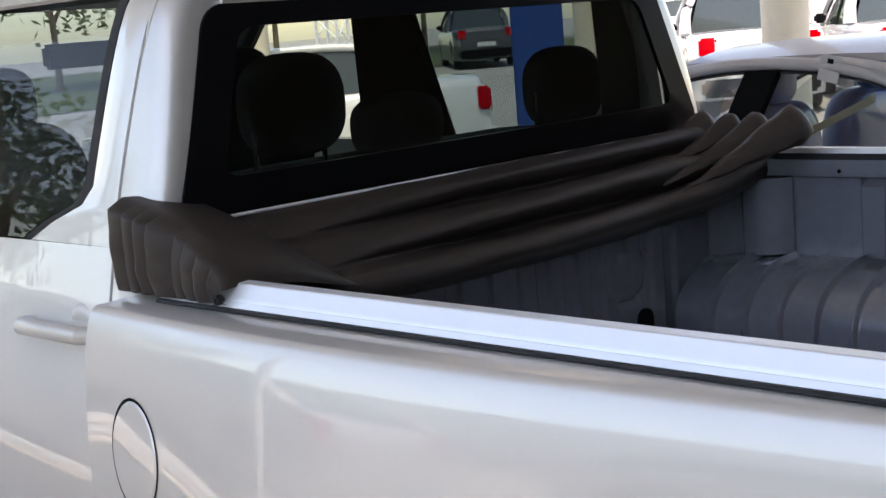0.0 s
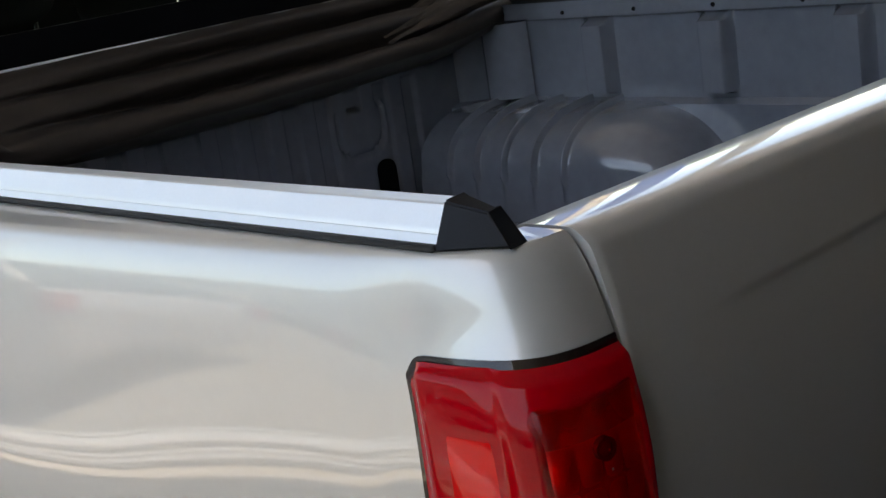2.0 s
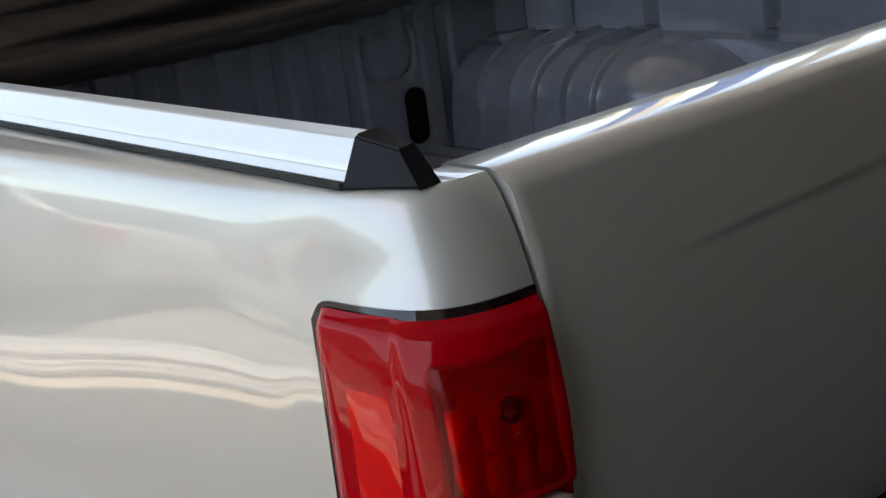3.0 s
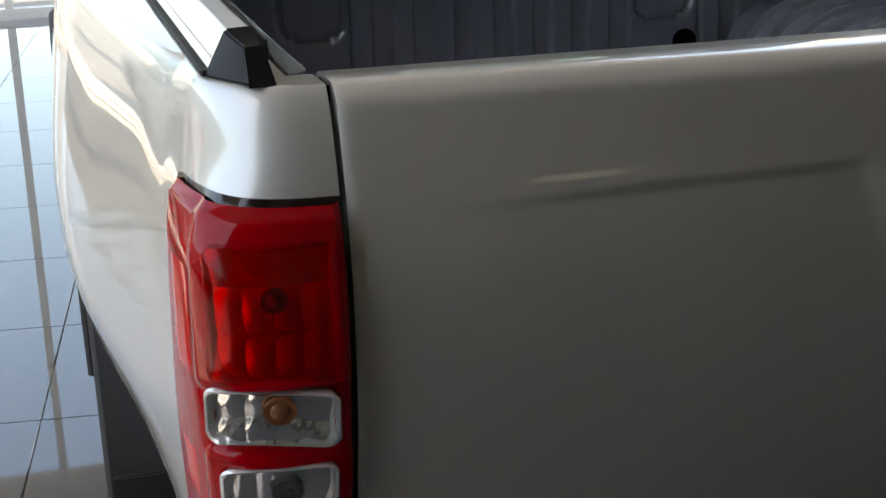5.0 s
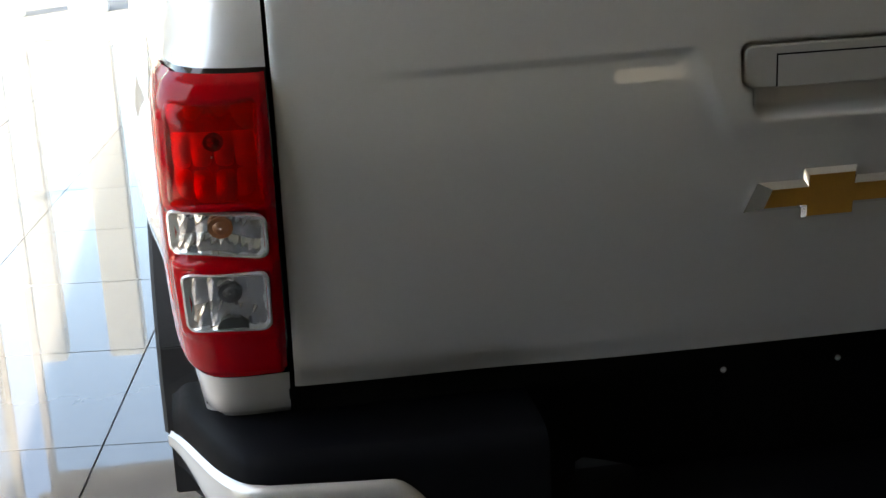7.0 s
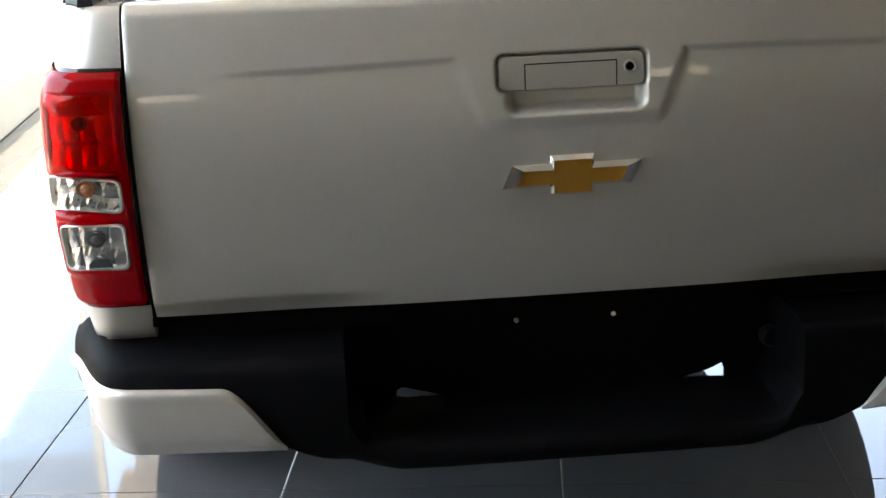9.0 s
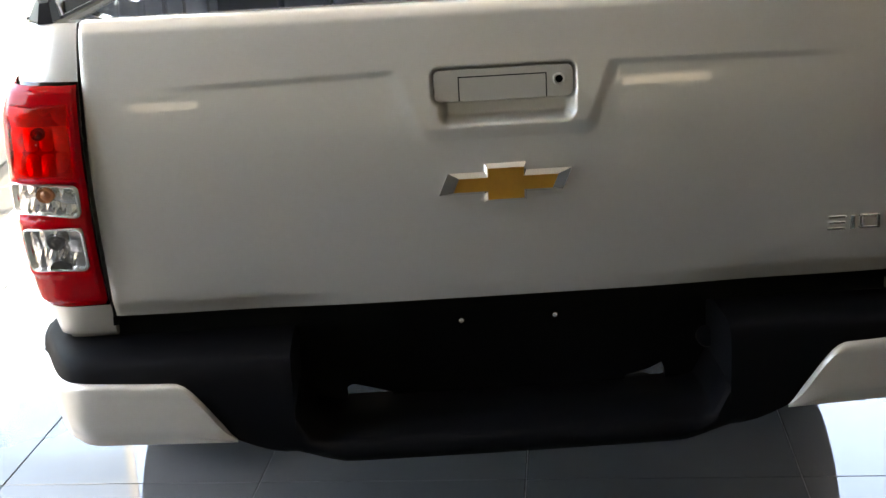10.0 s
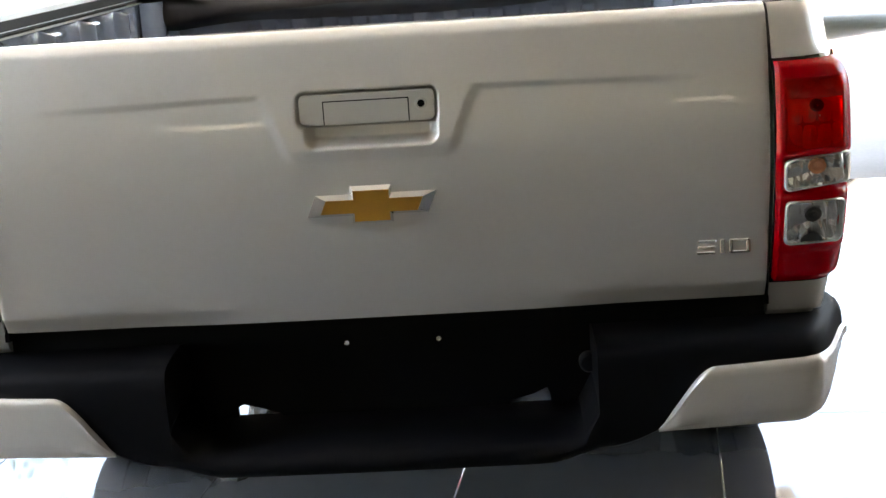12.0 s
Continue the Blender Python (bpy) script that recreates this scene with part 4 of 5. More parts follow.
def bed_rail(side):
    r = thing("side_rail", "", "")
    r.parent = truck
    r["label"] = "bright aluminium bed rail with a black end cap"
    lift = 0.0 if side < 0 else 0.020
    sec = [(0.8300, 1.232), (0.8252, 1.2402), (0.8232, 1.2404), (0.8226, 1.2432), (0.8206, 1.2464), (0.8095, 1.2655), (0.807, 1.267), (0.788, 1.268), (0.784, 1.266), (0.774, 1.236), (0.773, 1.232)]
    ys = (0.072, 1.605)
    rows = [[(side * x, y, z + lift) for x, z in sec] for y in ys]
    bm = grid(rows, close_v=True, flip=side < 0)
    for row in rows:
        bm.faces.new([bm.verts.new(p) for p in row])
    bmesh.ops.recalc_face_normals(bm, faces=bm.faces[:])
    part("rail_profile", bm, ALU, r, "brushed aluminium profile", 20)
    lo, hi = sorted((side * 0.772, side * 0.8385))
    part("rail_seal", box(lo, hi, 0.074, 1.605, 1.2262, 1.2325 + lift, 0.002, seg=1), RUBBER, r, "black rubber seal under the rail")
    # added black strip that darkens the rail's inner face
    lo, hi = sorted((side * 0.7685, side * 0.7725))
    part("inner_strip", box(lo, hi, 0.09, 1.60, 1.2345, 1.256 + lift, 0.001, seg=1), RUBBER, r, "black strip along the inner face of the rail")
    # end cap: tapers down toward the tailgate
    a = [(0.835, 0.0725, 1.2265), (0.812, 0.0705, 1.2685), (0.784, 0.0705, 1.2695), (0.775, 0.0725, 1.2265)]
    c = [(0.800, 0.009, 1.2265), (0.799, 0.030, 1.2575), (0.785, 0.030, 1.2585), (0.778, 0.011, 1.2265)]
    bm = bmesh.new()
    back = [(x, 0.0745, z + (0.0025 if z > 1.23 else 0)) for x, _, z in a]
    rows = [[(side * x, y, z + (lift if z > 1.23 else 0)) for x, y, z in ring] for ring in (back, a, c)]
    bm = grid(rows, close_v=True, bm=bm)
    bm.faces.new([bm.verts.new(p) for p in rows[-1]])
    bmesh.ops.remove_doubles(bm, verts=bm.verts, dist=1e-5)
    bmesh.ops.bevel(bm, geom=bm.edges[:], offset=0.002, segments=2, affect='EDGES', clamp_overlap=True)
    bmesh.ops.recalc_face_normals(bm, faces=bm.faces[:])
    part("end_cap", bm, CAP_PLASTIC, r, "black plastic end cap")


for side in (-1, 1):
    bed_rail(side)

# ---- cab ----
CX = 0.038


def cab_section(z):
    """Half width of the cab and the rear face's y at a height."""
    w = curve_at([(0.45, 0.84), (0.6, 0.88), (0.9, 0.905), (1.1, 0.877), (1.25, 0.842), (1.36, 0.818), (1.5, 0.782), (1.62, 0.748), (1.70, 0.718), (1.75, 0.684), (1.785, 0.63), (1.80, 0.55)], z)
    y = curve_at([(0.45, 1.712), (1.2, 1.712), (1.28, 1.70), (1.36, 1.667), (1.69, 1.70), (1.76, 1.72), (1.79, 1.76), (1.80, 1.82)], z)
    return w, y


def build_cab():
    cab = thing("cab", "", "")
    cab.parent = truck
    cab["label"] = "silver double cab with a large rear window"
    # rear corner pillars: from the window edge round to the door gap
    WIN_T, WIN_B = 1.705, 1.365

    def win_half(z):
        return 0.765 + (0.650 - 0.765) * (z - WIN_B) / (WIN_T - WIN_B)
    for side in (-1, 1):
        rows = []
        for z in arc_list(0.5, 1.34, 12) + arc_list(1.34, 1.80, 26)[1:]:
            w, y = cab_section(z)
            wi = min(win_half(z) - 0.03 if z > WIN_B - 0.03 else 0.765, w - 0.04)
            if z > WIN_T:
                wi = win_half(WIN_T) - 0.065
            r = 0.045
            col = [(wi, y + 0.012), (wi + 0.004, y + 0.001)]
            for k in range(9):
                a = radians(90 * k / 8)
                col.append((w - r + r * math.sin(a), y + r - r * math.cos(a)))
            col += [(w + 0.001, y + 0.06), (w + 0.002, 1.775 - 0.03 * ease(1.3, 1.8, z)), (w - 0.012, 1.778 - 0.03 * ease(1.3, 1.8, z))]
            rows.append([(CX + side * a, b, z) for a, b in col])
        part("rear_pillar", grid(rows, flip=side < 0), PAINT, cab, "silver rear cab corner", 50)
        # door behind the gap, its upper window frame and glass
        rows = []
        for z in arc_list(0.5, 1.30, 10):
            w, _ = cab_section(z)
            rows.append([(CX + side * (w - 0.012), 1.784, z), (CX + side * (w + 0.001), 1.786, z), (CX + side * (w + 0.004), 1.80, z), (CX + side * (w + 0.006), 2.2, z), (CX + side * (w + 0.006), 2.78, z)])
        door = part("rear_door", grid(rows, flip=side < 0), PAINT, cab, "silver rear door", 50)
        rows = []
        for z in arc_list(1.30, 1.775, 14):
            w, _ = cab_section(z)
            g = 0.03 * ease(1.3, 1.8, z)
            inn = 1.88 + 0.20 * (1 - ease(1.30, 1.42, z)) ** 2 - g
            rows.append([(CX + side * (w - 0.012), 1.784 - g, z), (CX + side * (w + 0.001), 1.786 - g, z), (CX + side * (w + 0.002), 1.80 - g, z), (CX + side * (w + 0.001), inn - 0.012, z), (CX + side * (w - 0.008), inn, z)])
        part("door_frame", grid(rows, flip=side < 0), PAINT, door, "", 50)
        rows = []
        for z in arc_list(1.30, 1.775, 14):
            w, _ = cab_section(z)
            g = 0.03 * ease(1.3, 1.8, z)
            inn = 1.88 + 0.20 * (1 - ease(1.30, 1.42, z)) ** 2 - g
            rows.append([(CX + side * (w - 0.008), inn, z), (CX + side * (w - 0.006), inn + 0.022, z)])
        part("window_seal", grid(rows, flip=side < 0, thick=0.004), RUBBER, door, "black rubber window seal")
        rows = [[(CX + side * (cab_section(z)[0] - 0.010), y, z) for y in (1.86, 2.70)] for z in arc_list(1.30, 1.74, 8)]
        ob = part("door_glass", grid(rows, flip=side < 0), DARK_GLASS, door, "tinted side window", 60)
        ob.visible_shadow = False
        rows = []
        for z in arc_list(1.735, 1.80, 6):
            w, _ = cab_section(z)
            rows.append([(CX + side * w, y, z) for y in (1.80, 2.4, 3.1)])
        part("roof_rail", grid(rows, flip=side < 0, thick=0.01), PAINT, cab, "", 50)
        # front door, middle post
        w0, w1 = cab_section(1.30)[0], cab_section(1.74)[0]
        part("door_post", grid([[(CX + side * w0, y, 1.30) for y in (2.58, 2.96)], [(CX + side * w1, y, 1.75) for y in (2.60, 2.82)]], thick=0.03), GAP, cab)
        rows = [[(CX + side * (cab_section(z)[0] + 0.006), y, z) for y in (2.79, 3.85)] for z in arc_list(0.5, 1.30, 6)]
        part("front_door", grid(rows, flip=side < 0, thick=0.02), PAINT, cab, "silver front door", 50)
        # handle on the rear door
        hx = CX + side * 0.908
        bm = tube([(hx - side * 0.03, 1.80, 1.152), (hx - side * 0.004, 1.815, 1.155), (hx, 1.86, 1.157), (hx, 1.95, 1.157), (hx - side * 0.004, 2.01, 1.155), (hx - side * 0.03, 2.03, 1.152)], 0.0165, 12)
        part("door_handle", bm, PAINT_HANDLE, door, "silver pull handle")
        bm = lathe([(0.0, 0.0), (0.030, 0.0), (0.038, 0.003), (0.042, 0.008)], 28)
        bmesh.ops.transform(bm, matrix=Matrix.Translation((CX + side * (cab_section(1.16)[0] + 0.002), 1.868, 1.158)) @ Matrix.Rotation(0 if side < 0 else math.pi, 4, 'Z'), verts=bm.verts)
        part("handle_cup", bm, PAINT_HANDLE, door, "shallow cup behind the handle")
        # windscreen posts
        part("windscreen_post", tube([(CX + side * 0.82, 3.95, 1.15), (CX + side * 0.74, 3.55, 1.48), (CX + side * 0.64, 3.15, 1.76)], 0.035, 8), TRIM, cab)
    # panel under the rear window
    rows = []
    for x in arc_list(-0.76, 0.76, 30):
        rows.append([(CX + x, cab_section(z)[1] + 0.001, z) for z in arc_list(0.6, 1.36, 8)])
    part("rear_panel", grid(rows), PAINT, cab)
    # roof: crowned sheet that rolls down to the top of the window
    rows = []
    for x in arc_list(-0.612, 0.612, 46):
        t = abs(x) / 0.68
        zc = 1.815 - 0.022 * t ** 2.2
        groove = 0.006 * (1 - ease(0.010, 0.016, abs(abs(x) - 0.597)))
        col = [(CX + x, 1.697, 1.700), (CX + x, 1.693, 1.708)]
        for k in range(10):
            a = radians(90 * k / 9)
            col.append((CX + x, 1.70 + 0.11 * (1 - math.cos(a)) + groove, 1.72 + (zc - 1.72) * math.sin(a) - groove))
        col += [(CX + x, y, zc + 0.02 * ease(1.8, 2.4, y) - 0.03 * ease(2.6, 3.15, y)) for y in (1.95, 2.2, 2.5, 2.8, 3.0, 3.15)]
        rows.append(col)
    part("roof", grid(rows, thick=0.012), PAINT, cab, "silver roof", 50)
    for side in (-1, 1):
        x = CX + side * 0.597
        pts = []
        for k in range(10):
            a = radians(90 * k / 9)
            pts.append((x, 1.697 + 0.11 * (1 - math.cos(a)), 1.715 + 0.083 * math.sin(a)))
        rows = [[(p[0] + dx, p[1] - 0.002, p[2] + 0.001) for dx in (-0.011, 0.011)] for p in pts + [(x, 2.6, 1.802)]]
        part("roof_strip", grid(rows, thick=0.004), RUBBER, cab, "black roof moulding strip")
    # rear window: frit border, glass with a divided middle

    def at_rear(x, z, off):
        return (x, cab_section(z)[1] + off, z)

    def round_quad(hb, ht, zb, zt, r, n=6):
        pts = []
        corners = [(-hb, zb), (hb, zb), (ht, zt), (-ht, zt)]
        for i in range(4):
            p, a, b = Vector(corners[i]), Vector(corners[i - 1]), Vector(corners[(i + 1) % 4])
            u, v = (a - p).normalized(), (b - p).normalized()
            s, e = p + u * r, p + v * r
            for k in range(n + 1):
                t = k / n
                q = (1 - t) ** 2 * s + 2 * t * (1 - t) * p + t * t * e
                pts.append((CX + q.x, q.y))
        return pts
    out_ring = round_quad(0.776, 0.652, 1.333, 1.703, 0.05)
    in_ring = round_quad(0.672, 0.588, 1.402, 1.660, 0.04)
    rows = []
    for (ax, az_), (bx, bz) in zip(out_ring, in_ring):
        rows.append([at_rear(ax, az_, 0.006), at_rear(ax, az_, -0.006), at_rear(bx, bz, -0.0065), at_rear(bx, bz, 0.004)])
    win = part("rear_window", grid(rows, close_u=True), FRIT, cab, "rear window with a broad black border")
    rows = []
    for u in arc_list(-1, 1, 24):
        rows.append([at_rear(CX + u * (0.680 - 0.088 * (z - 1.39) / 0.282), z, 0.002) for z in arc_list(1.39, 1.672, 8)])
    bm = grid(rows)
    g = part("glass", bm, REAR_GLASS, win, "tinted rear glass", 60)
    g.visible_shadow = False
    # high stop lamp
    x0, x1 = CX - 0.209, CX + 0.209
    stop = part("high_stop_lamp", box(x0 - 0.006, x1 + 0.006, 1.672, 1.70, 1.712, 1.778, 0.006), LAMP_BLACK, cab, "dark red high stop lamp")
    part("lens", box(x0, x1, 1.664, 1.69, 1.717, 1.773, 0.006), material("dark_stop_lens", (0.09, 0.01, 0.012), 0.15, 0, 0.1, 30, coat=0.8), stop, "dark red lens")
    # interior
    part("cab_floor", box(CX - 0.85, CX + 0.85, 1.70, 3.9, 0.60, 0.66), TRIM, cab)
    part("headliner", box(CX - 0.60, CX + 0.60, 1.80, 3.05, 1.755, 1.765), TRIM, cab)
    part("dashboard", box(CX - 0.80, CX + 0.80, 3.30, 3.95, 0.75, 1.22, 0.05), TRIM, cab, "dark dashboard")
    ws = grid([[(CX - 0.80, 3.95, 1.16), (CX + 0.80, 3.95, 1.16)], [(CX - 0.62, 3.15, 1.77), (CX + 0.62, 3.15, 1.77)]])
    w_ = part("windscreen", ws, SIDE_GLASS, cab, "windscreen")
    w_.visible_shadow = False
    part("bonnet", box(CX - 0.85, CX + 0.85, 3.9, 5.05, 0.55, 1.13, 0.09, seg=4), PAINT, cab, "silver bonnet", 50)
    # inner trim of the rear pillars
    for foot_, z1_ in ((((-0.735, 1.76), (-0.65, 1.745), (-0.64, 1.84), (-0.73, 1.85)), 1.42), (((0.615, 1.765), (0.66, 1.75), (0.67, 1.80), (0.572, 1.80)), 1.75)):
        part("pillar_trim", grid([[(CX + x_, y_, 0.9), (CX + x_, y_, 1.45), (CX + x_ * 0.975, y_ + 0.01, z1_ + 0.01)] for x_, y_ in foot_], close_u=True), TRIM, cab, "dark inner pillar trim")
    # rear view mirror
    part("mirror", box(CX - 0.12, CX + 0.12, 3.18, 3.21, 1.60, 1.67, 0.01), TRIM, cab)

    bench = thing("rear_bench", "", "")
    bench.parent = cab
    bench["label"] = "black cloth rear bench with headrests"
    part("backrest", cushion(CX, 1.93, 1.05, 0.70, 0.08, 0.33, 6), SEAT, bench)
    part("seat", cushion(CX, 2.24, 0.87, 0.66, 0.28, 0.10, 6), SEAT, bench)
    for hx, hz, hw, hh in ((-0.290, 1.50, 0.128, 0.085), (0.565, 1.462, 0.128, 0.080)):
        part("headrest", cushion(hx, 1.88, hz, hw, 0.055, hh + 0.02, 2.7), SEAT, bench, "", 80)
    part("headrest", cushion(0.045, 1.93, 1.425, 0.125, 0.05, 0.07, 3.0), SEAT, bench, "", 80)
    for px in (-0.405, -0.228, 0.44, 0.62):
        part("headrest_post", tube([(px, 1.865, 1.30), (px, 1.865, 1.46)], 0.006, 8), CHROME, bench, "bright steel headrest post")
    for sx in (-0.40, 0.36):
        fs = thing("front_seat", "", "")
        fs.parent = cab
        fs["label"] = "black cloth front seat"
        part("backrest", cushion(sx, 2.98, 1.12, 0.28, 0.10, 0.36, 4), SEAT, fs)
        part("seat", cushion(sx, 3.2, 0.86, 0.25, 0.26, 0.10, 4), SEAT, fs)
        part("headrest", cushion(sx, 2.94, 1.53, 0.13, 0.05, 0.09, 3.2), SEAT, fs)


build_cab()


# ---- folded soft bed cover at the front of the bed ----
def build_cover():
    cov = thing("bed_cover", "dark soft vinyl bed cover, folded up against the cab", "bed cover")

    flat = [(1.648, 1.350), (1.625, 1.343), (1.602, 1.335), (1.585, 1.328), (1.57, 1.322), (1.555, 1.316), (1.54, 1.31), (1.52, 1.302), (1.505, 1.296), (1.49, 1.29), (1.475, 1.284), (1.46, 1.277), (1.44, 1.264),
            (1.427, 1.246), (1.43, 1.225), (1.445, 1.208), (1.468, 1.197), (1.495, 1.188), (1.545, 1.180)]
    steps = [(1.648, 1.354), (1.615, 1.354), (1.585, 1.346), (1.574, 1.334), (1.580, 1.318), (1.600, 1.300), (1.585, 1.296), (1.545, 1.301), (1.512, 1.294), (1.500, 1.281), (1.506, 1.264), (1.528, 1.246),
             (1.505, 1.248), (1.462, 1.258), (1.432, 1.250), (1.420, 1.234), (1.428, 1.212), (1.462, 1.197), (1.545, 1.181)]

    def along(v, f):
        """Place on the section of the folded cloth, between flat (0) and deeply folded (1)."""
        pts = [Vector(a).lerp(Vector(b), f) for a, b in zip(flat, steps)]
        k = v * (len(pts) - 1)
        i = min(int(k), len(pts) - 2)
        u = k - i
        p0, p1, p2, p3 = (pts[max(0, min(len(pts) - 1, m_))] for m_ in (i - 1, i, i + 1, i + 2))
        return 0.5 * ((2 * p1) + (p2 - p0) * u + (2 * p0 - 5 * p1 + 4 * p2 - p3) * u * u + (3 * p1 - p0 - 3 * p2 + p3) * u ** 3)

    def fold(x, v):
        """A point of the cloth: v runs from the cab edge over three long folds to the hanging hem."""
        t = (x + 0.82) / 1.64
        y, z = along(v, ease(0.02, 0.45, t))
        wave = 0.004 * noise.noise(Vector((x * 2.2, v * 9, 0.3))) + 0.0025 * noise.noise(Vector((x * 9, v * 14, 4.3)))
        wave += 0.003 * math.sin(6 * t + 20 * v)
        sag = 0.030 * math.sin(math.pi * min(1, max(0, (t - 0.02) / 0.96))) * ease(0.35, 0.9, v)
        droop = -0.03 * ease(0.25, 0.0, t) * ease(0.3, 0.6, v) + 0.03 * ease(0.80, 1.0, t) * ease(0.4, 0.8, v)
        return (x, y + wave * 0.45, z - 0.024 + wave - sag * 0.7 + droop + 0.018 * t)
    xs_ = arc_list(-0.80, 0.79, 110)
    part("folded_cloth", grid([[fold(x, v) for v in arc_list(0, 0.86, 120)] for x in xs_]), FABRIC, cov, "", 180)
    part("hem_band", grid([[fold(x, v) for v in arc_list(0.86, 1, 16)] for x in xs_]), HEM, cov, "grey underside hem hanging below the folds", 180)
    # bundle at the near end: tight hanging pleats outside the rail
    rows = []
    for i, y in enumerate(arc_list(1.415, 1.716, 220)):
        t = (y - 1.415) / 0.301
        ph = t * 8.5 + 0.5 * math.sin(5.5 * t) + 0.2 * math.sin(17 * t)
        pleat = abs(math.sin(math.pi * ph)) ** 0.5 * (0.7 + 0.3 * math.sin(11 * t + 1))
        top = 1.262 + 0.130 * t ** 0.45
        foot = 1.2385
        col = [(-0.56, y, 1.215 + 0.085 * t), (-0.68, y, top - 0.018), (-0.745, y, top - 0.006), (-0.790, y, top - 0.001)]
        for v in arc_list(0, 1, 20):
            z = top + (foot - top) * v
            x = -0.808 - 0.026 * ease(0.0, 0.10, v) - 0.012 * pleat * ease(-0.3, 0.5, v) * ease(0.0, 0.15, t) - 0.006 * noise.noise(Vector((y * 14, v * 3, 1.0))) - 0.006 * math.sin(math.pi * v)
            col.append((x, y + 0.020 * math.sin(2.2 * v) * (1 - t), z))
        col.append((-0.834, y, foot - 0.001))
        rows.append(col)
    part("bunched_end", grid(rows, flip=True), FABRIC, cov, "bunched pleats of dark vinyl", 180)
    # rolls at the far end: tapering cones that stand up above the rail
    for k, (y, r, z, ln_) in enumerate(((1.352, 0.048, 1.338, 0.46), (1.452, 0.036, 1.338, 0.38), (1.528, 0.029, 1.345, 0.34), (1.604, 0.032, 1.348, 0.36))):
        rows = []
        for i in range(26):
            t = i / 25
            rr = r * (0.10 + 0.90 * min(1.0, t / 0.85) ** 1.2) * (1.0 - 0.75 * ease(0.86, 1.0, t) ** 1.5)
            cx_ = 0.79 - ln_ * (1 - t)
            zc = z - (1 - t) * 0.085 - 0.012 * ease(0.9, 1.0, t)
            row = []
            for j in range(24):
                a = 2 * math.pi * j / 24
                # a slack ridge: narrow along the top, flat underneath, leaning toward the cab
                up = max(0.0, math.sin(a))
                wy = rr * math.cos(a) * (1.15 - 0.55 * up) + 0.35 * rr * up
                wz = rr * (1.30 * up ** 0.8 + 0.6 * min(0.0, math.sin(a)))
                crease = 0.005 * noise.noise(Vector((cx_ * 14, 2 * math.cos(a), 3 * k + 2 * math.sin(a))))
                row.append((cx_ + 0.02 * math.sin(a), y + wy + (1 - t) * 0.02 + crease, zc + wz + crease))
            rows.append(row)
        bm = grid(rows, close_v=True)
        bm.faces.new([bm.verts.new(p) for p in rows[-1]])
        bmesh.ops.recalc_face_normals(bm, faces=bm.faces[:])
        part("roll", bm, FABRIC, cov, "rolled fold of dark vinyl", 60)
    part("clamp_bar", tube([(-0.66, 1.643, 1.337), (0.76, 1.643, 1.337)], 0.0032, 8), ALU, cov, "thin bright clamp bar")
    part("pull_tab", box(-0.848, -0.828, 1.424, 1.442, 1.237, 1.252, 0.004), RUBBER, cov)


build_cover()


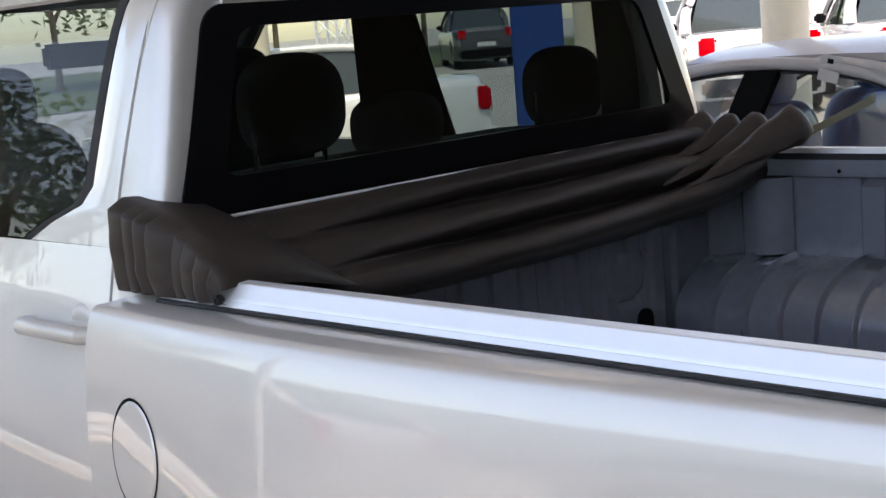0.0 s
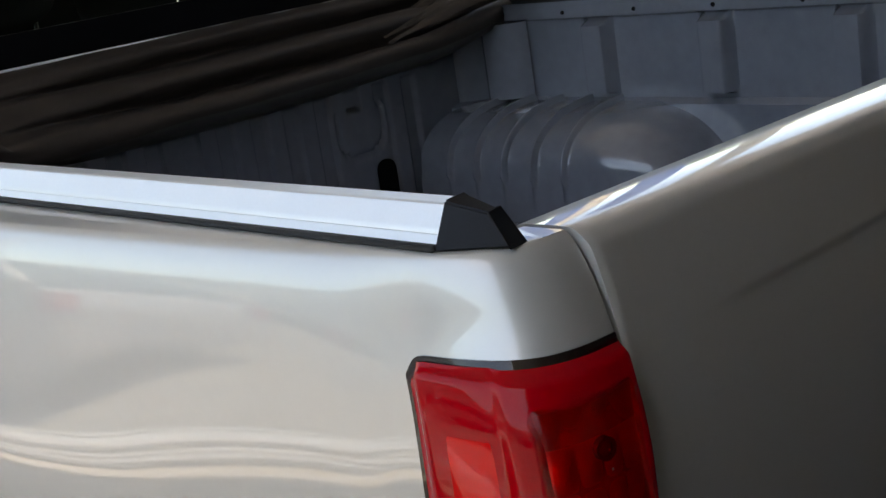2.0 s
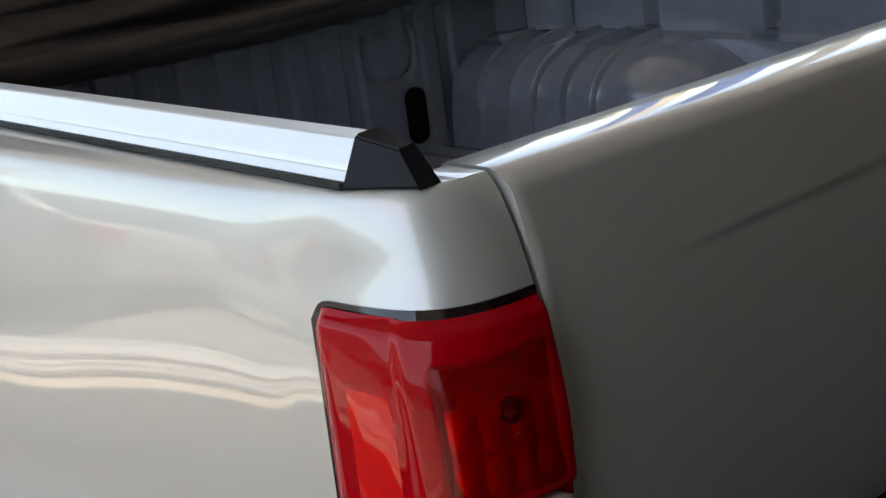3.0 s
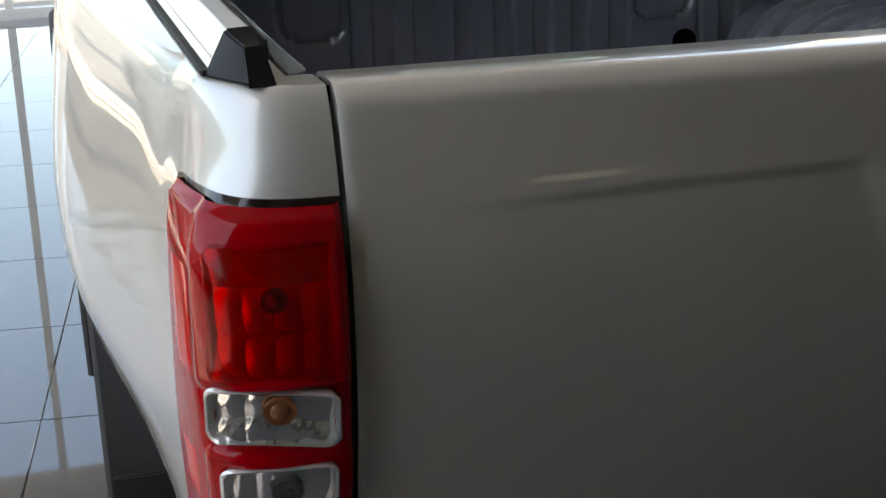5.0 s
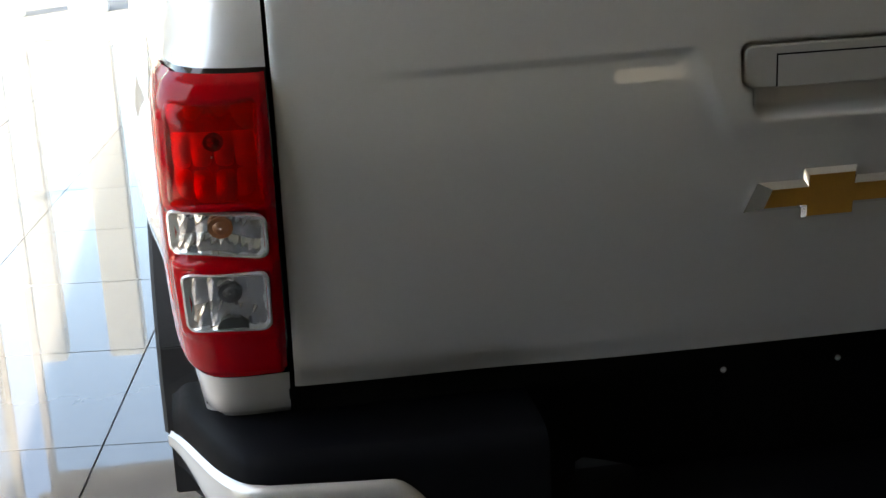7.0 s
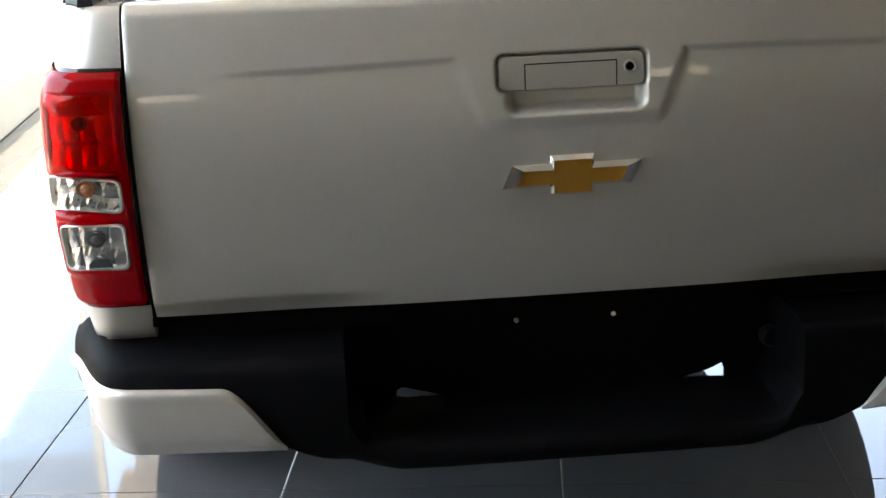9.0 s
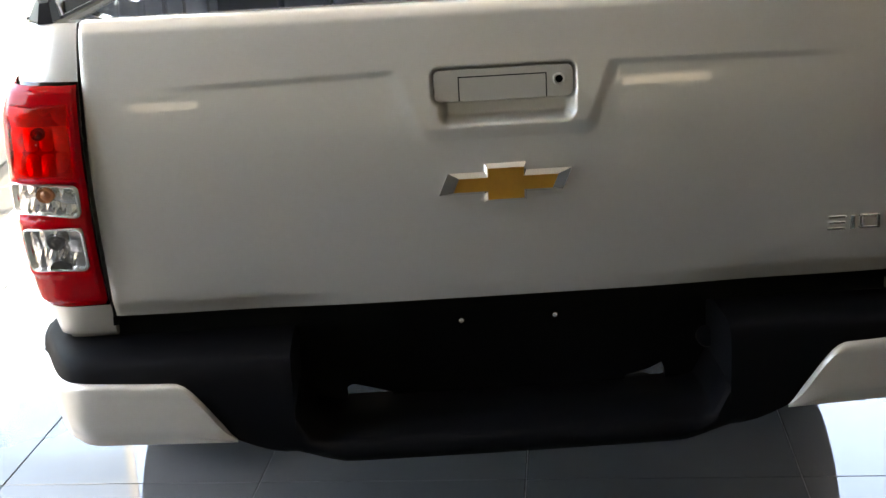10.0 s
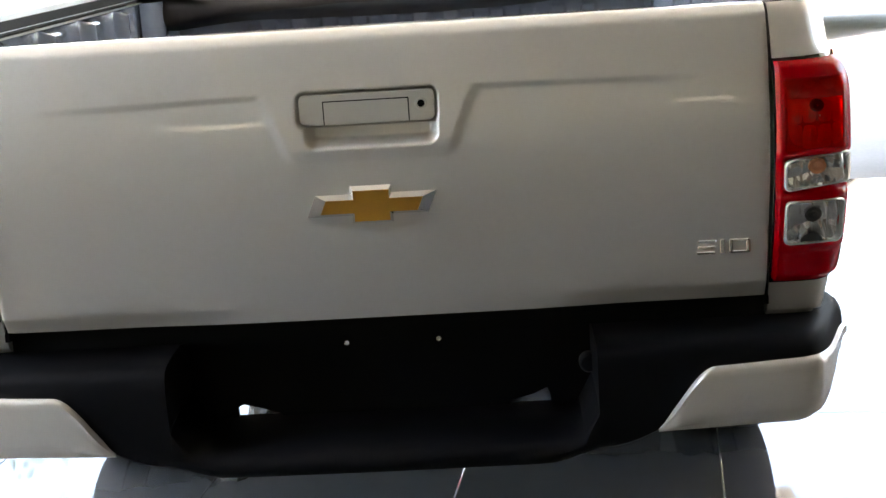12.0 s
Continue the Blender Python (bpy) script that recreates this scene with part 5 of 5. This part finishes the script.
# ---- other cars ----
def car(name, label, paint, m, kind="hatch", group="", detail=False):
    """A car of simple pressed forms, nose toward +y, its wheels on z = 0."""
    c = thing(name, label, "car" if kind != "pickup" else "pickup truck", group, m=m)
    if kind == "suv":
        kind = "hatch"
        c.matrix_basis = m @ Matrix.Scale(1.14, 4)
    L, W = (4.1, 0.85) if kind == "hatch" else ((4.45, 0.86) if kind == "sedan" else (5.2, 0.92))
    belt, roof = (0.95, 1.518 if detail else 1.50) if kind != "pickup" else (1.10, 1.78)
    hl = L / 2
    if kind == "pickup":
        top = [(-hl, 1.0), (-hl + 0.03, 1.12), (-0.9, 1.12), (1.2, 1.10), (2.4, 1.0), (hl, 0.85)]
    elif kind == "sedan":
        top = [(-hl, 0.80), (-hl + 0.08, 1.0), (-1.45, 1.02), (-0.6, 0.96), (0.95, 0.95), (1.9, 0.82), (hl, 0.62)]
    else:
        top = [(-hl, 0.85), (-hl + 0.06, 1.0), (-0.6, 0.97), (0.85, 0.95), (1.75, 0.82), (hl, 0.60)]
    rows = []
    for y in arc_list(-hl, hl, 44):
        e = min((y + hl), (hl - y))
        w = W * (0.80 + 0.20 * ease(0, 0.45, e))
        zt = curve_at(top, y)
        zl = 0.24
        for wy in (-L * 0.31, L * 0.31):
            d = abs(y - wy)
            if d < 0.36:
                zl = max(zl, 0.31 + math.sqrt(0.36 ** 2 - d * d))
        zl = min(zl, zt - 0.12)
        prof = [(0.0, zt + 0.02), (0.55 * w, zt + 0.018), (0.86 * w, zt), (0.945 * w, zt - 0.035), (0.985 * w, zt - 0.10 if zt - 0.10 > zl + 0.05 else zt - 0.05), (w, max(zl + 0.03, 0.62 if zl < 0.6 else zl + 0.03)), (0.985 * w, zl), (0.7 * w, zl + 0.01)]
        rows.append([(-x, y, z) for x, z in prof[::-1]] + [(x, y, z) for x, z in prof[1:]])
    bm = grid(rows)
    for row in (rows[0], rows[-1]):
        bm.faces.new([bm.verts.new(p) for p in row])
    bmesh.ops.remove_doubles(bm, verts=bm.verts, dist=1e-4)
    bmesh.ops.recalc_face_normals(bm, faces=bm.faces[:])
    body = part("body", bm, paint, c, "", 40)
    part("underbody", box(-W * 0.8, W * 0.8, -hl + 0.25, hl - 0.25, 0.22, 0.5), UNDER, c)
    # greenhouse: pillars, roof and panes between them
    if kind == "pickup":
        y_a, y_b, y_c, y_d = 1.55, 0.75, -0.75, -0.85      # windscreen foot, roof front, roof rear, back glass foot
    elif kind == "sedan":
        y_a, y_b, y_c, y_d = 1.25, 0.45, -1.0, -1.62
    else:
        y_a, y_b, y_c, y_d = (1.05, 0.0, -1.20, -1.80) if detail else (1.2, 0.45, -1.35, -1.85)
    wr, wb = W * 0.70, W * 0.93
    n = 12
    rows = []
    for i in range(n + 1):
        y = y_b + (y_c - y_b) * i / n
        z = roof - 0.03 + 0.03 * math.sin(math.pi * (0.15 + 0.75 * i / n))
        rows.append([(x * wr, y, z - 0.05 * abs(x) ** 3) for x in arc_list(-1, 1, 12)])
    part("roof", grid(rows, thick=0.03), paint, c, "", 50)

    def strip(nm, pts, w, mt):
        rows_ = []
        for (x, y, z) in pts:
            rows_.append([(x, y - w / 2, z), (x, y + w / 2, z)])
        return part(nm, grid(rows_, thick=0.035), mt, c, "", 50)
    def rail(side):
        zt = roof - (0.10 if detail else 0.06)
        zb_f, zb_r = curve_at(top, y_a), curve_at(top, y_d)
        # A pillar, roof edge, rear pillar as one arch
        path = [(wb, y_a, zb_f), (wb * 0.95, y_a * 0.6 + y_b * 0.4, zb_f + (zt - zb_f) * 0.45), (wr * 1.07, y_b + 0.12, zt - 0.05), (wr * 1.03, y_b - 0.15, zt + 0.005), (wr * 1.03, (y_b + y_c) / 2, zt + 0.02), (wr * 1.03, y_c + 0.25, zt), (wr * 1.07, y_c, zt - 0.06), (wb * 0.96, (y_c + y_d) / 2, (zt + zb_r) / 2), (wb, y_d, zb_r)]
        if detail:
            path[4:] = [(wr * 1.03, -0.45, zt + 0.01), (wr * 1.05, -0.74, zt - 0.02), (wr * 1.09, -0.95, zt - 0.09), (wb * 0.97, -1.08, zt - 0.21), (wb * 0.99, -1.13, zt - 0.34), (wb, -1.15, belt)]
        fine = []
        for i in range(len(path) - 1):
            p0, p1, p2, p3 = (Vector(path[max(0, min(len(path) - 1, k))]) for k in (i - 1, i, i + 1, i + 2))
            for k in range(5):
                t = k / 5
                fine.append(0.5 * ((2 * p1) + (p2 - p0) * t + (2 * p0 - 5 * p1 + 4 * p2 - p3) * t * t + (3 * p1 - p0 - 3 * p2 + p3) * t ** 3))
        fine.append(Vector(path[-1]))
        rad = [0.042 + 0.05 * ease(0.70, 1.0, i / (len(fine) - 1)) for i in range(len(fine))]
        if detail:
            rad = 0.025
            fine = [p + Vector((0, 0, 0.012)) for p in fine]
            rear = fine[21:]
            rows_q = []
            for i, p in enumerate(rear):
                t = i / (len(rear) - 1)
                q = Vector((wr * 1.0 + (wb - wr) * t, -0.62 - 1.15 * t, zt + 0.045 - 0.10 * t - (zt - 0.07 - zb_r) * t ** 2.5))
                rows_q.append([(side * (p.x + (q.x - p.x) * u + 0.02 * math.sin(math.pi * u)), p.y + (q.y - p.y) * u, p.z + (q.z - p.z) * u) for u in arc_list(0, 1, 6)])
            part("rear_quarter", grid(rows_q, thick=0.02), paint, c, "", 60)
        part("roof_arch", tube([(side * p.x, p.y, p.z) for p in fine], rad, 8), paint, c, "", 60)
        part("window_trim", tube([(side * (p.x - 0.015), p.y, p.z - (0.030 if detail else 0.045)) for p in fine[4:-5]], 0.010 if detail else 0.016, 6), RUBBER, c)
        # middle post
        ym = (y_a + y_d) / 2 + 0.05 if not detail else -0.215
        bmp = grid([[(side * wb, ym - 0.07, belt), (side * wb, ym + 0.07, belt)], [(side * wr * 1.04, ym - (0.225 if detail else 0.12), zt), (side * wr * 1.04, ym - (0.08 if detail else 0.01), zt)]], thick=0.03)
        part("middle_post", bmp, GAP, c, "black door post")
        # side panes
        for a, b, at, bt in ((y_a - 0.30, ym + 0.07, y_b + 0.02, ym - 0.01), (ym - 0.07, y_d + (0.66 if detail else 0.12), ym - 0.12, y_c + (0.45 if detail else 0.06))):
            bmg = grid([[(side * wb * 0.985, a, belt), (side * wb * 0.985, b, belt)], [(side * wr * 1.02, at, zt - 0.02), (side * wr * 1.02, bt, zt - 0.02)]])
            o = part("side_pane", bmg, SIDE_GLASS if detail else LOT_GLASS, c, "", 60)
            o.visible_shadow = not detail
        if kind != "pickup" and not detail:
            part("quarter_bar", tube([(side * wb * 0.99, y_d + 0.42, belt), (side * wr * 1.05, y_c + 0.22, zt - 0.03)], 0.014, 6), GAP, c)
        # door line, handle, mirror
        part("door_handle", box(min(side * (W + 0.004), side * (W + 0.025)), max(side * (W + 0.004), side * (W + 0.025)), ym - 0.75, ym - 0.58, belt - 0.16, belt - 0.13, 0.006), paint, c)
        part("door_handle", box(min(side * (W + 0.004), side * (W + 0.025)), max(side * (W + 0.004), side * (W + 0.025)), ym + 0.15, ym + 0.32, belt - 0.16, belt - 0.13, 0.006), paint, c)
        part("door_mirror", box(min(side * wb, side * (wb + 0.17)), max(side * wb, side * (wb + 0.17)), y_a - 0.42, y_a - 0.30, belt + 0.02, belt + 0.16, 0.03), BLACK_PLASTIC if kind == "pickup" else paint, c)
        # lamps
        lo, hi = sorted((side * W * 0.60, side * W * 0.86))
        zl = curve_at(top, -hl + 0.05)
        part("rear_lamp", box(lo, hi, -hl - 0.02, -hl + 0.16, zl - 0.30, zl - 0.04, 0.03), RED_LENS, c, "red rear lamp")
        part("head_lamp", box(lo, hi, hl - 0.20, hl + 0.01, 0.56, 0.70, 0.03), CLEAR_BOWL, c)
    rail(1)
    rail(-1)
    for nm, (ya, za, wa), (yb, zb, wb2) in (("windscreen", (y_a, curve_at(top, y_a), wb * 0.95), (y_b, roof - 0.05, wr * 0.98)), ("rear_pane", (y_d, curve_at(top, y_d), wb * 0.92), (y_c, roof - 0.06, wr * 0.96))):
        o = part(nm, grid([[(-wa, ya, za), (wa, ya, za)], [(-wb2, yb, zb), (wb2, yb, zb)]]), SIDE_GLASS if detail else LOT_GLASS, c)
        o.visible_shadow = not detail
    part("bumper", box(-W * 0.84, W * 0.84, -hl - 0.06, -hl + 0.12, 0.28, 0.52, 0.05), paint if kind != "pickup" else BLACK_PLASTIC, c)
    part("plate_recess", box(-0.26, 0.26, -hl - 0.066, -hl - 0.055, 0.60, 0.72, 0.004), PAPER, c)
    for sx in (-0.40, 0.40):
        for sy in (0.25, -0.65):
            if kind == "pickup" and sy < 0:
                continue
            up = 0.2 if kind == "pickup" else 0
            if detail:
                up = 0.14
                sy -= 0.50 if sy > 0 else 0.32
            part("seat_back", cushion(sx, sy, 0.84 + up / 2, 0.24 if not detail else 0.32, 0.09, 0.30 + up / 2, 4), SEAT_BLUE if detail else SEAT, c, "", 80)
            part("headrest", cushion(sx, sy - 0.03, 1.22 + up, 0.13, 0.05, 0.09, 3.2), SEAT_BLUE if detail else SEAT, c, "", 80)
    for sx in (-1, 1):
        if detail:
            part("seat_belt", grid([[(sx * 0.56, y, z - 0.016), (sx * 0.56, y, z + 0.016)] for y, z in ((-0.22, 1.02), (-0.40, 1.12), (-0.58, 1.20), (-0.80, 1.30))], thick=0.003), STRAP, c, "beige seat belt webbing")
            part("quarter_bar", tube([(sx * wb * 0.98, -0.98, belt), (sx * wr * 1.11, -0.985, roof - 0.20)], 0.012, 6), GAP, c)
        for wy in (-L * 0.31, L * 0.31):
            wheel("wheel", sx * (W - 0.11), wy, c, 0.31, 0.20, sx)
    return c


def place(x, y, turn, z=None):
    return Matrix.Translation((x, y, ground_height(x, y) if z is None else z)) @ Matrix.Rotation(radians(turn), 4, 'Z')


near_sedan = car("sedan", "pale silver hatchback with a paper tag in its window", SILVER_CAR, place(3.17, 2.90, -1), "hatch", detail=True)
tag = part("price_tag", box(-0.042, 0.042, -0.002, 0.002, -0.048, 0.048, 0.0008), PAPER)
tag.matrix_basis = pose(2.52, 2.245, 1.366, 0, -14, 90)
tagged(tag, "small grey paper tag hung at the top of the sedan window", "tag")
hole = part("tag_hole", box(-0.012, 0.012, -0.0035, 0.0035, 0.018, 0.036, 0.0008), GAP, tag)

# cars out on the lot
LOT = (
    ("car", "white sedan parked in the sun beyond the columns", WHITE_PAINT, 7.96, 12.04, 47, "sedan"),
    ("car", "white hatchback parked outside the front glazing", WHITE_PAINT, 2.9, 11.9, -58, "suv"),
    ("car", "white hatchback far across the sunlit lot", WHITE_PAINT, 31.49, 22.70, -60, "hatch"),
    ("pickup", "white pickup truck seen from behind on the lot", WHITE_PAINT, 16.05, 11.22, -52, "pickup"),
    ("pickup", "white pickup truck seen from behind on the lot", WHITE_PAINT, 16.60, 8.91, -52, "pickup"),
    ("car", "blue-grey hatchback far across the lot", GREY_CAR, 38.1, 37.2, -50, "hatch"),
    ("pickup", "dark pickup truck across the lot", DARK_CAR, 28.6, 28.4, -40, "pickup"),
    ("car", "white hatchback in the row of cars", WHITE_PAINT, 24.37, 16.85, -60, "hatch"),
    ("car", "white sedan in the row of cars", WHITE_PAINT, 33.40, 18.26, -60, "sedan"),
    ("car", "white sedan at the end of the row", WHITE_PAINT, 22.76, 11.68, -55, "sedan"),
    ("car", "silver hatchback in the far row", SILVER_CAR, 38.54, 25.16, -60, "hatch"),
    ("car", "white hatchback outside the street glazing", WHITE_PAINT, -7.0, 1.6, 172, "hatch"),
    ("car", "white sedan outside the street glazing", WHITE_PAINT, -7.2, -3.4, 175, "sedan"),
    ("car", "pale silver off-roader outside the street glazing", SILVER_CAR, -4.5, 6.4, 0, "suv"),
)
for nm, lab, pt, x, y, turn, kd in LOT:
    car(nm, lab, pt, place(x, y, turn), kd, "cars on the lot")


# ---- columns, blue pillar, banners, truss, tree ----
def column(x, y, r, h, label):
    bm = lathe([(r * 1.25, 0.0), (r * 1.25, 0.05), (r, 0.07), (r, h)], 28)
    bmesh.ops.transform(bm, matrix=Matrix.Rotation(radians(-90), 4, 'Y'), verts=bm.verts)
    for v in bm.verts:
        v.co.z = abs(v.co.z)
    ob = part("column", bm, BEIGE)
    ob.matrix_basis = Matrix.Translation((x, y, ground_height(x, y) - 0.02))
    return tagged(ob, label, "column", "canopy columns")


for px_, pw_ in ((-2.64, 0.15), (-1.92, 0.17)):
    ob_ = part("post", box(-pw_, pw_, -pw_, pw_, 0, 3.4, 0.02), POST_WHITE)
    ob_.matrix_basis = Matrix.Translation((px_, 11.2, ground_height(px_, 11.2) - 0.02))
    tagged(ob_, "square white post standing outside the front glazing", "post", "white posts")
column(6.57, 4.82, 0.165, 4.44, "round beige canopy column outside the showroom")
column(7.03, 11.41, 0.17, 6, "round beige canopy column outside the showroom")
column(7.33, 7.17, 0.12, 6, "round beige canopy column outside the showroom")
for px_, py_ in ((11.60, 11.40), (12.33, 10.50)):
    pil = part("pillar", box(-0.33, 0.33, -0.3, 0.3, -0.05, 6.5, 0.02), BLUE)
    pil.matrix_basis = place(px_, py_, -48)
    tagged(pil, "tall blue-clad pillar beside the lot", "pillar", "blue pillars")


def banner(name, x, y, z0, w, h, turn, mat_, label, text="", tmat=None, size=0.5):
    b = thing(name, label, "banner", m=place(x, y, turn))
    part("board", box(-w / 2, w / 2, -0.02, 0.02, z0, z0 + h, 0.004), mat_, b)
    for sx in (-1, 1):
        part("post", tube([(sx * w * 0.48, 0.05, -0.05), (sx * w * 0.48, 0.05, z0 + h)], 0.025, 8), FRAME, b)
    if text:
        cu = bpy.data.curves.new("lettering", 'FONT')
        cu.body, cu.size, cu.align_x, cu.align_y, cu.extrude = text, size, 'CENTER', 'CENTER', 0.004
        ob = new("lettering", cu)
        ob.data.materials.append(tmat)
        ob.parent = b
        ob.matrix_basis = pose(0, -0.026, z0 + h / 2, 90, 0, 0)
    return b


banner("banner", 8.15, 13.80, 0.85, 0.80, 1.70, -25, RED_BOARD, "red price banner with white figures", "R$50", WHITE_BOARD, 0.30)
banner("banner", 29.3, 19.8, 2.15, 1.9, 0.42, -54, WHITE_BOARD, "white sign with red lettering over the lot", "SEMINOVOS", RED_BOARD, 0.27)


def truss(x, y, h):
    t = thing("truss_tower", "slim aluminium lattice tower", "truss", "lattice towers", m=place(x, y, 20))
    for sx in (-0.15, 0.15):
        for sy in (-0.15, 0.15):
            part("chord", tube([(sx, sy, -0.05), (sx, sy, h)], 0.022, 8), FRAME, t)
    for k in range(int(h / 0.3)):
        z, s = k * 0.3, 1 if k % 2 else -1
        for f in (-0.15, 0.15):
            part("brace", tube([(-0.15 * s, f, z), (0.15 * s, f, z + 0.3)], 0.012, 6), FRAME, t)
            part("brace", tube([(f, -0.15 * s, z), (f, 0.15 * s, z + 0.3)], 0.012, 6), FRAME, t)


truss(9.67, 13.16, 4.5)
truss(10.86, 13.13, 4.5)


def tree(x, y, h, label, spread=1.0, seed=5, count=2600):
    t = thing("tree", label, "tree", "trees of the lot", m=place(x, y, 0))
    part("trunk", tube([(0, 0, -0.1), (0.05, 0.02, h * 0.3), (0.0, 0.05, h * 0.55), (0.1, 0.0, h * 0.8)], [0.14, 0.11, 0.09, 0.03], 10), BARK, t)
    rnd = random.Random(seed)
    limbs = bmesh.new()
    tips = []
    for k in range(9):
        a = rnd.uniform(0, 6.28)
        r = rnd.uniform(0.6, 1.5) * spread
        tip = Vector((r * math.cos(a), r * math.sin(a), h * rnd.uniform(0.65, 1.0)))
        tube([(0, 0.03, h * rnd.uniform(0.35, 0.6)), tuple(tip * 0.6 + Vector((0, 0, h * 0.25))), tuple(tip)], [0.05, 0.03, 0.01], 6, limbs)
        tips.append(tip)
    part("limbs", limbs, BARK, t)
    leaves = bmesh.new()
    for k in range(count):
        c = rnd.choice(tips) + Vector((rnd.gauss(0, 0.38), rnd.gauss(0, 0.38), rnd.gauss(0, 0.30))) * spread
        u = Vector((rnd.gauss(0, 1), rnd.gauss(0, 1), rnd.gauss(0, 1))).normalized() * 0.09 * spread
        w = u.orthogonal().normalized() * 0.04 * spread
        leaves.faces.new([leaves.verts.new(p) for p in (c - u, c + w, c + u, c - w)])
    part("crown", leaves, LEAF, t)


tree(-6.2, 12.6, 4.2, "slender leafy tree outside the front glazing", 1.0, 7)
tree(24.89, 18.04, 3.6, "small leafy tree among the parked cars")
for k, (tx, ty, th) in enumerate(((14.0, 44.0, 5.2), (18.5, 46.0, 5.8), (23.0, 43.0, 5.0), (28.0, 46.0, 6.0), (33.5, 44.0, 5.4), (39.0, 41.0, 5.6), (47.0, 38.0, 5.8))):
    tree(tx, ty, th, "broad leafy tree at the far edge of the lot", 2.2, 20 + k, 2200)

# ---- added ceiling and wall lamps, out of view ----
def fill_lamp(x, y):
    f = thing("fill_light", "added rectangular ceiling light panel with a white frame, out of view", "ceiling light", "ceiling lights", m=Matrix.Translation((x, y, 3.8)))
    part("housing", box(-0.64, 0.64, -0.34, 0.34, -0.07, -0.002, 0.01), WALL_WHITE, f)
    part("diffuser", box(-0.61, 0.61, -0.31, 0.31, -0.078, -0.071, 0.003, seg=1), TUBE, f, "lit diffuser panel")


fill_lamp(1.6, 3.6)


# Added lights on the back wall, to show only as streaks in the tailgate.
def streak_lamp(x, z):
    f = thing("streak_light", "added long wall light in a white housing, for streaks reflected in the tailgate", "wall light", "wall lights", m=Matrix.Translation((x, -7.0, z)))
    part("housing", box(-0.40, 0.40, 0.002, 0.05, -0.13, 0.13, 0.01), WALL_WHITE, f)
    part("diffuser", box(-0.36, 0.36, 0.051, 0.075, -0.10, 0.10, 0.006), TUBE, f, "lit diffuser")


for cx_, cz_ in ((-1.95, 2.0), (1.85, 2.0)):
    streak_lamp(cx_, cz_)
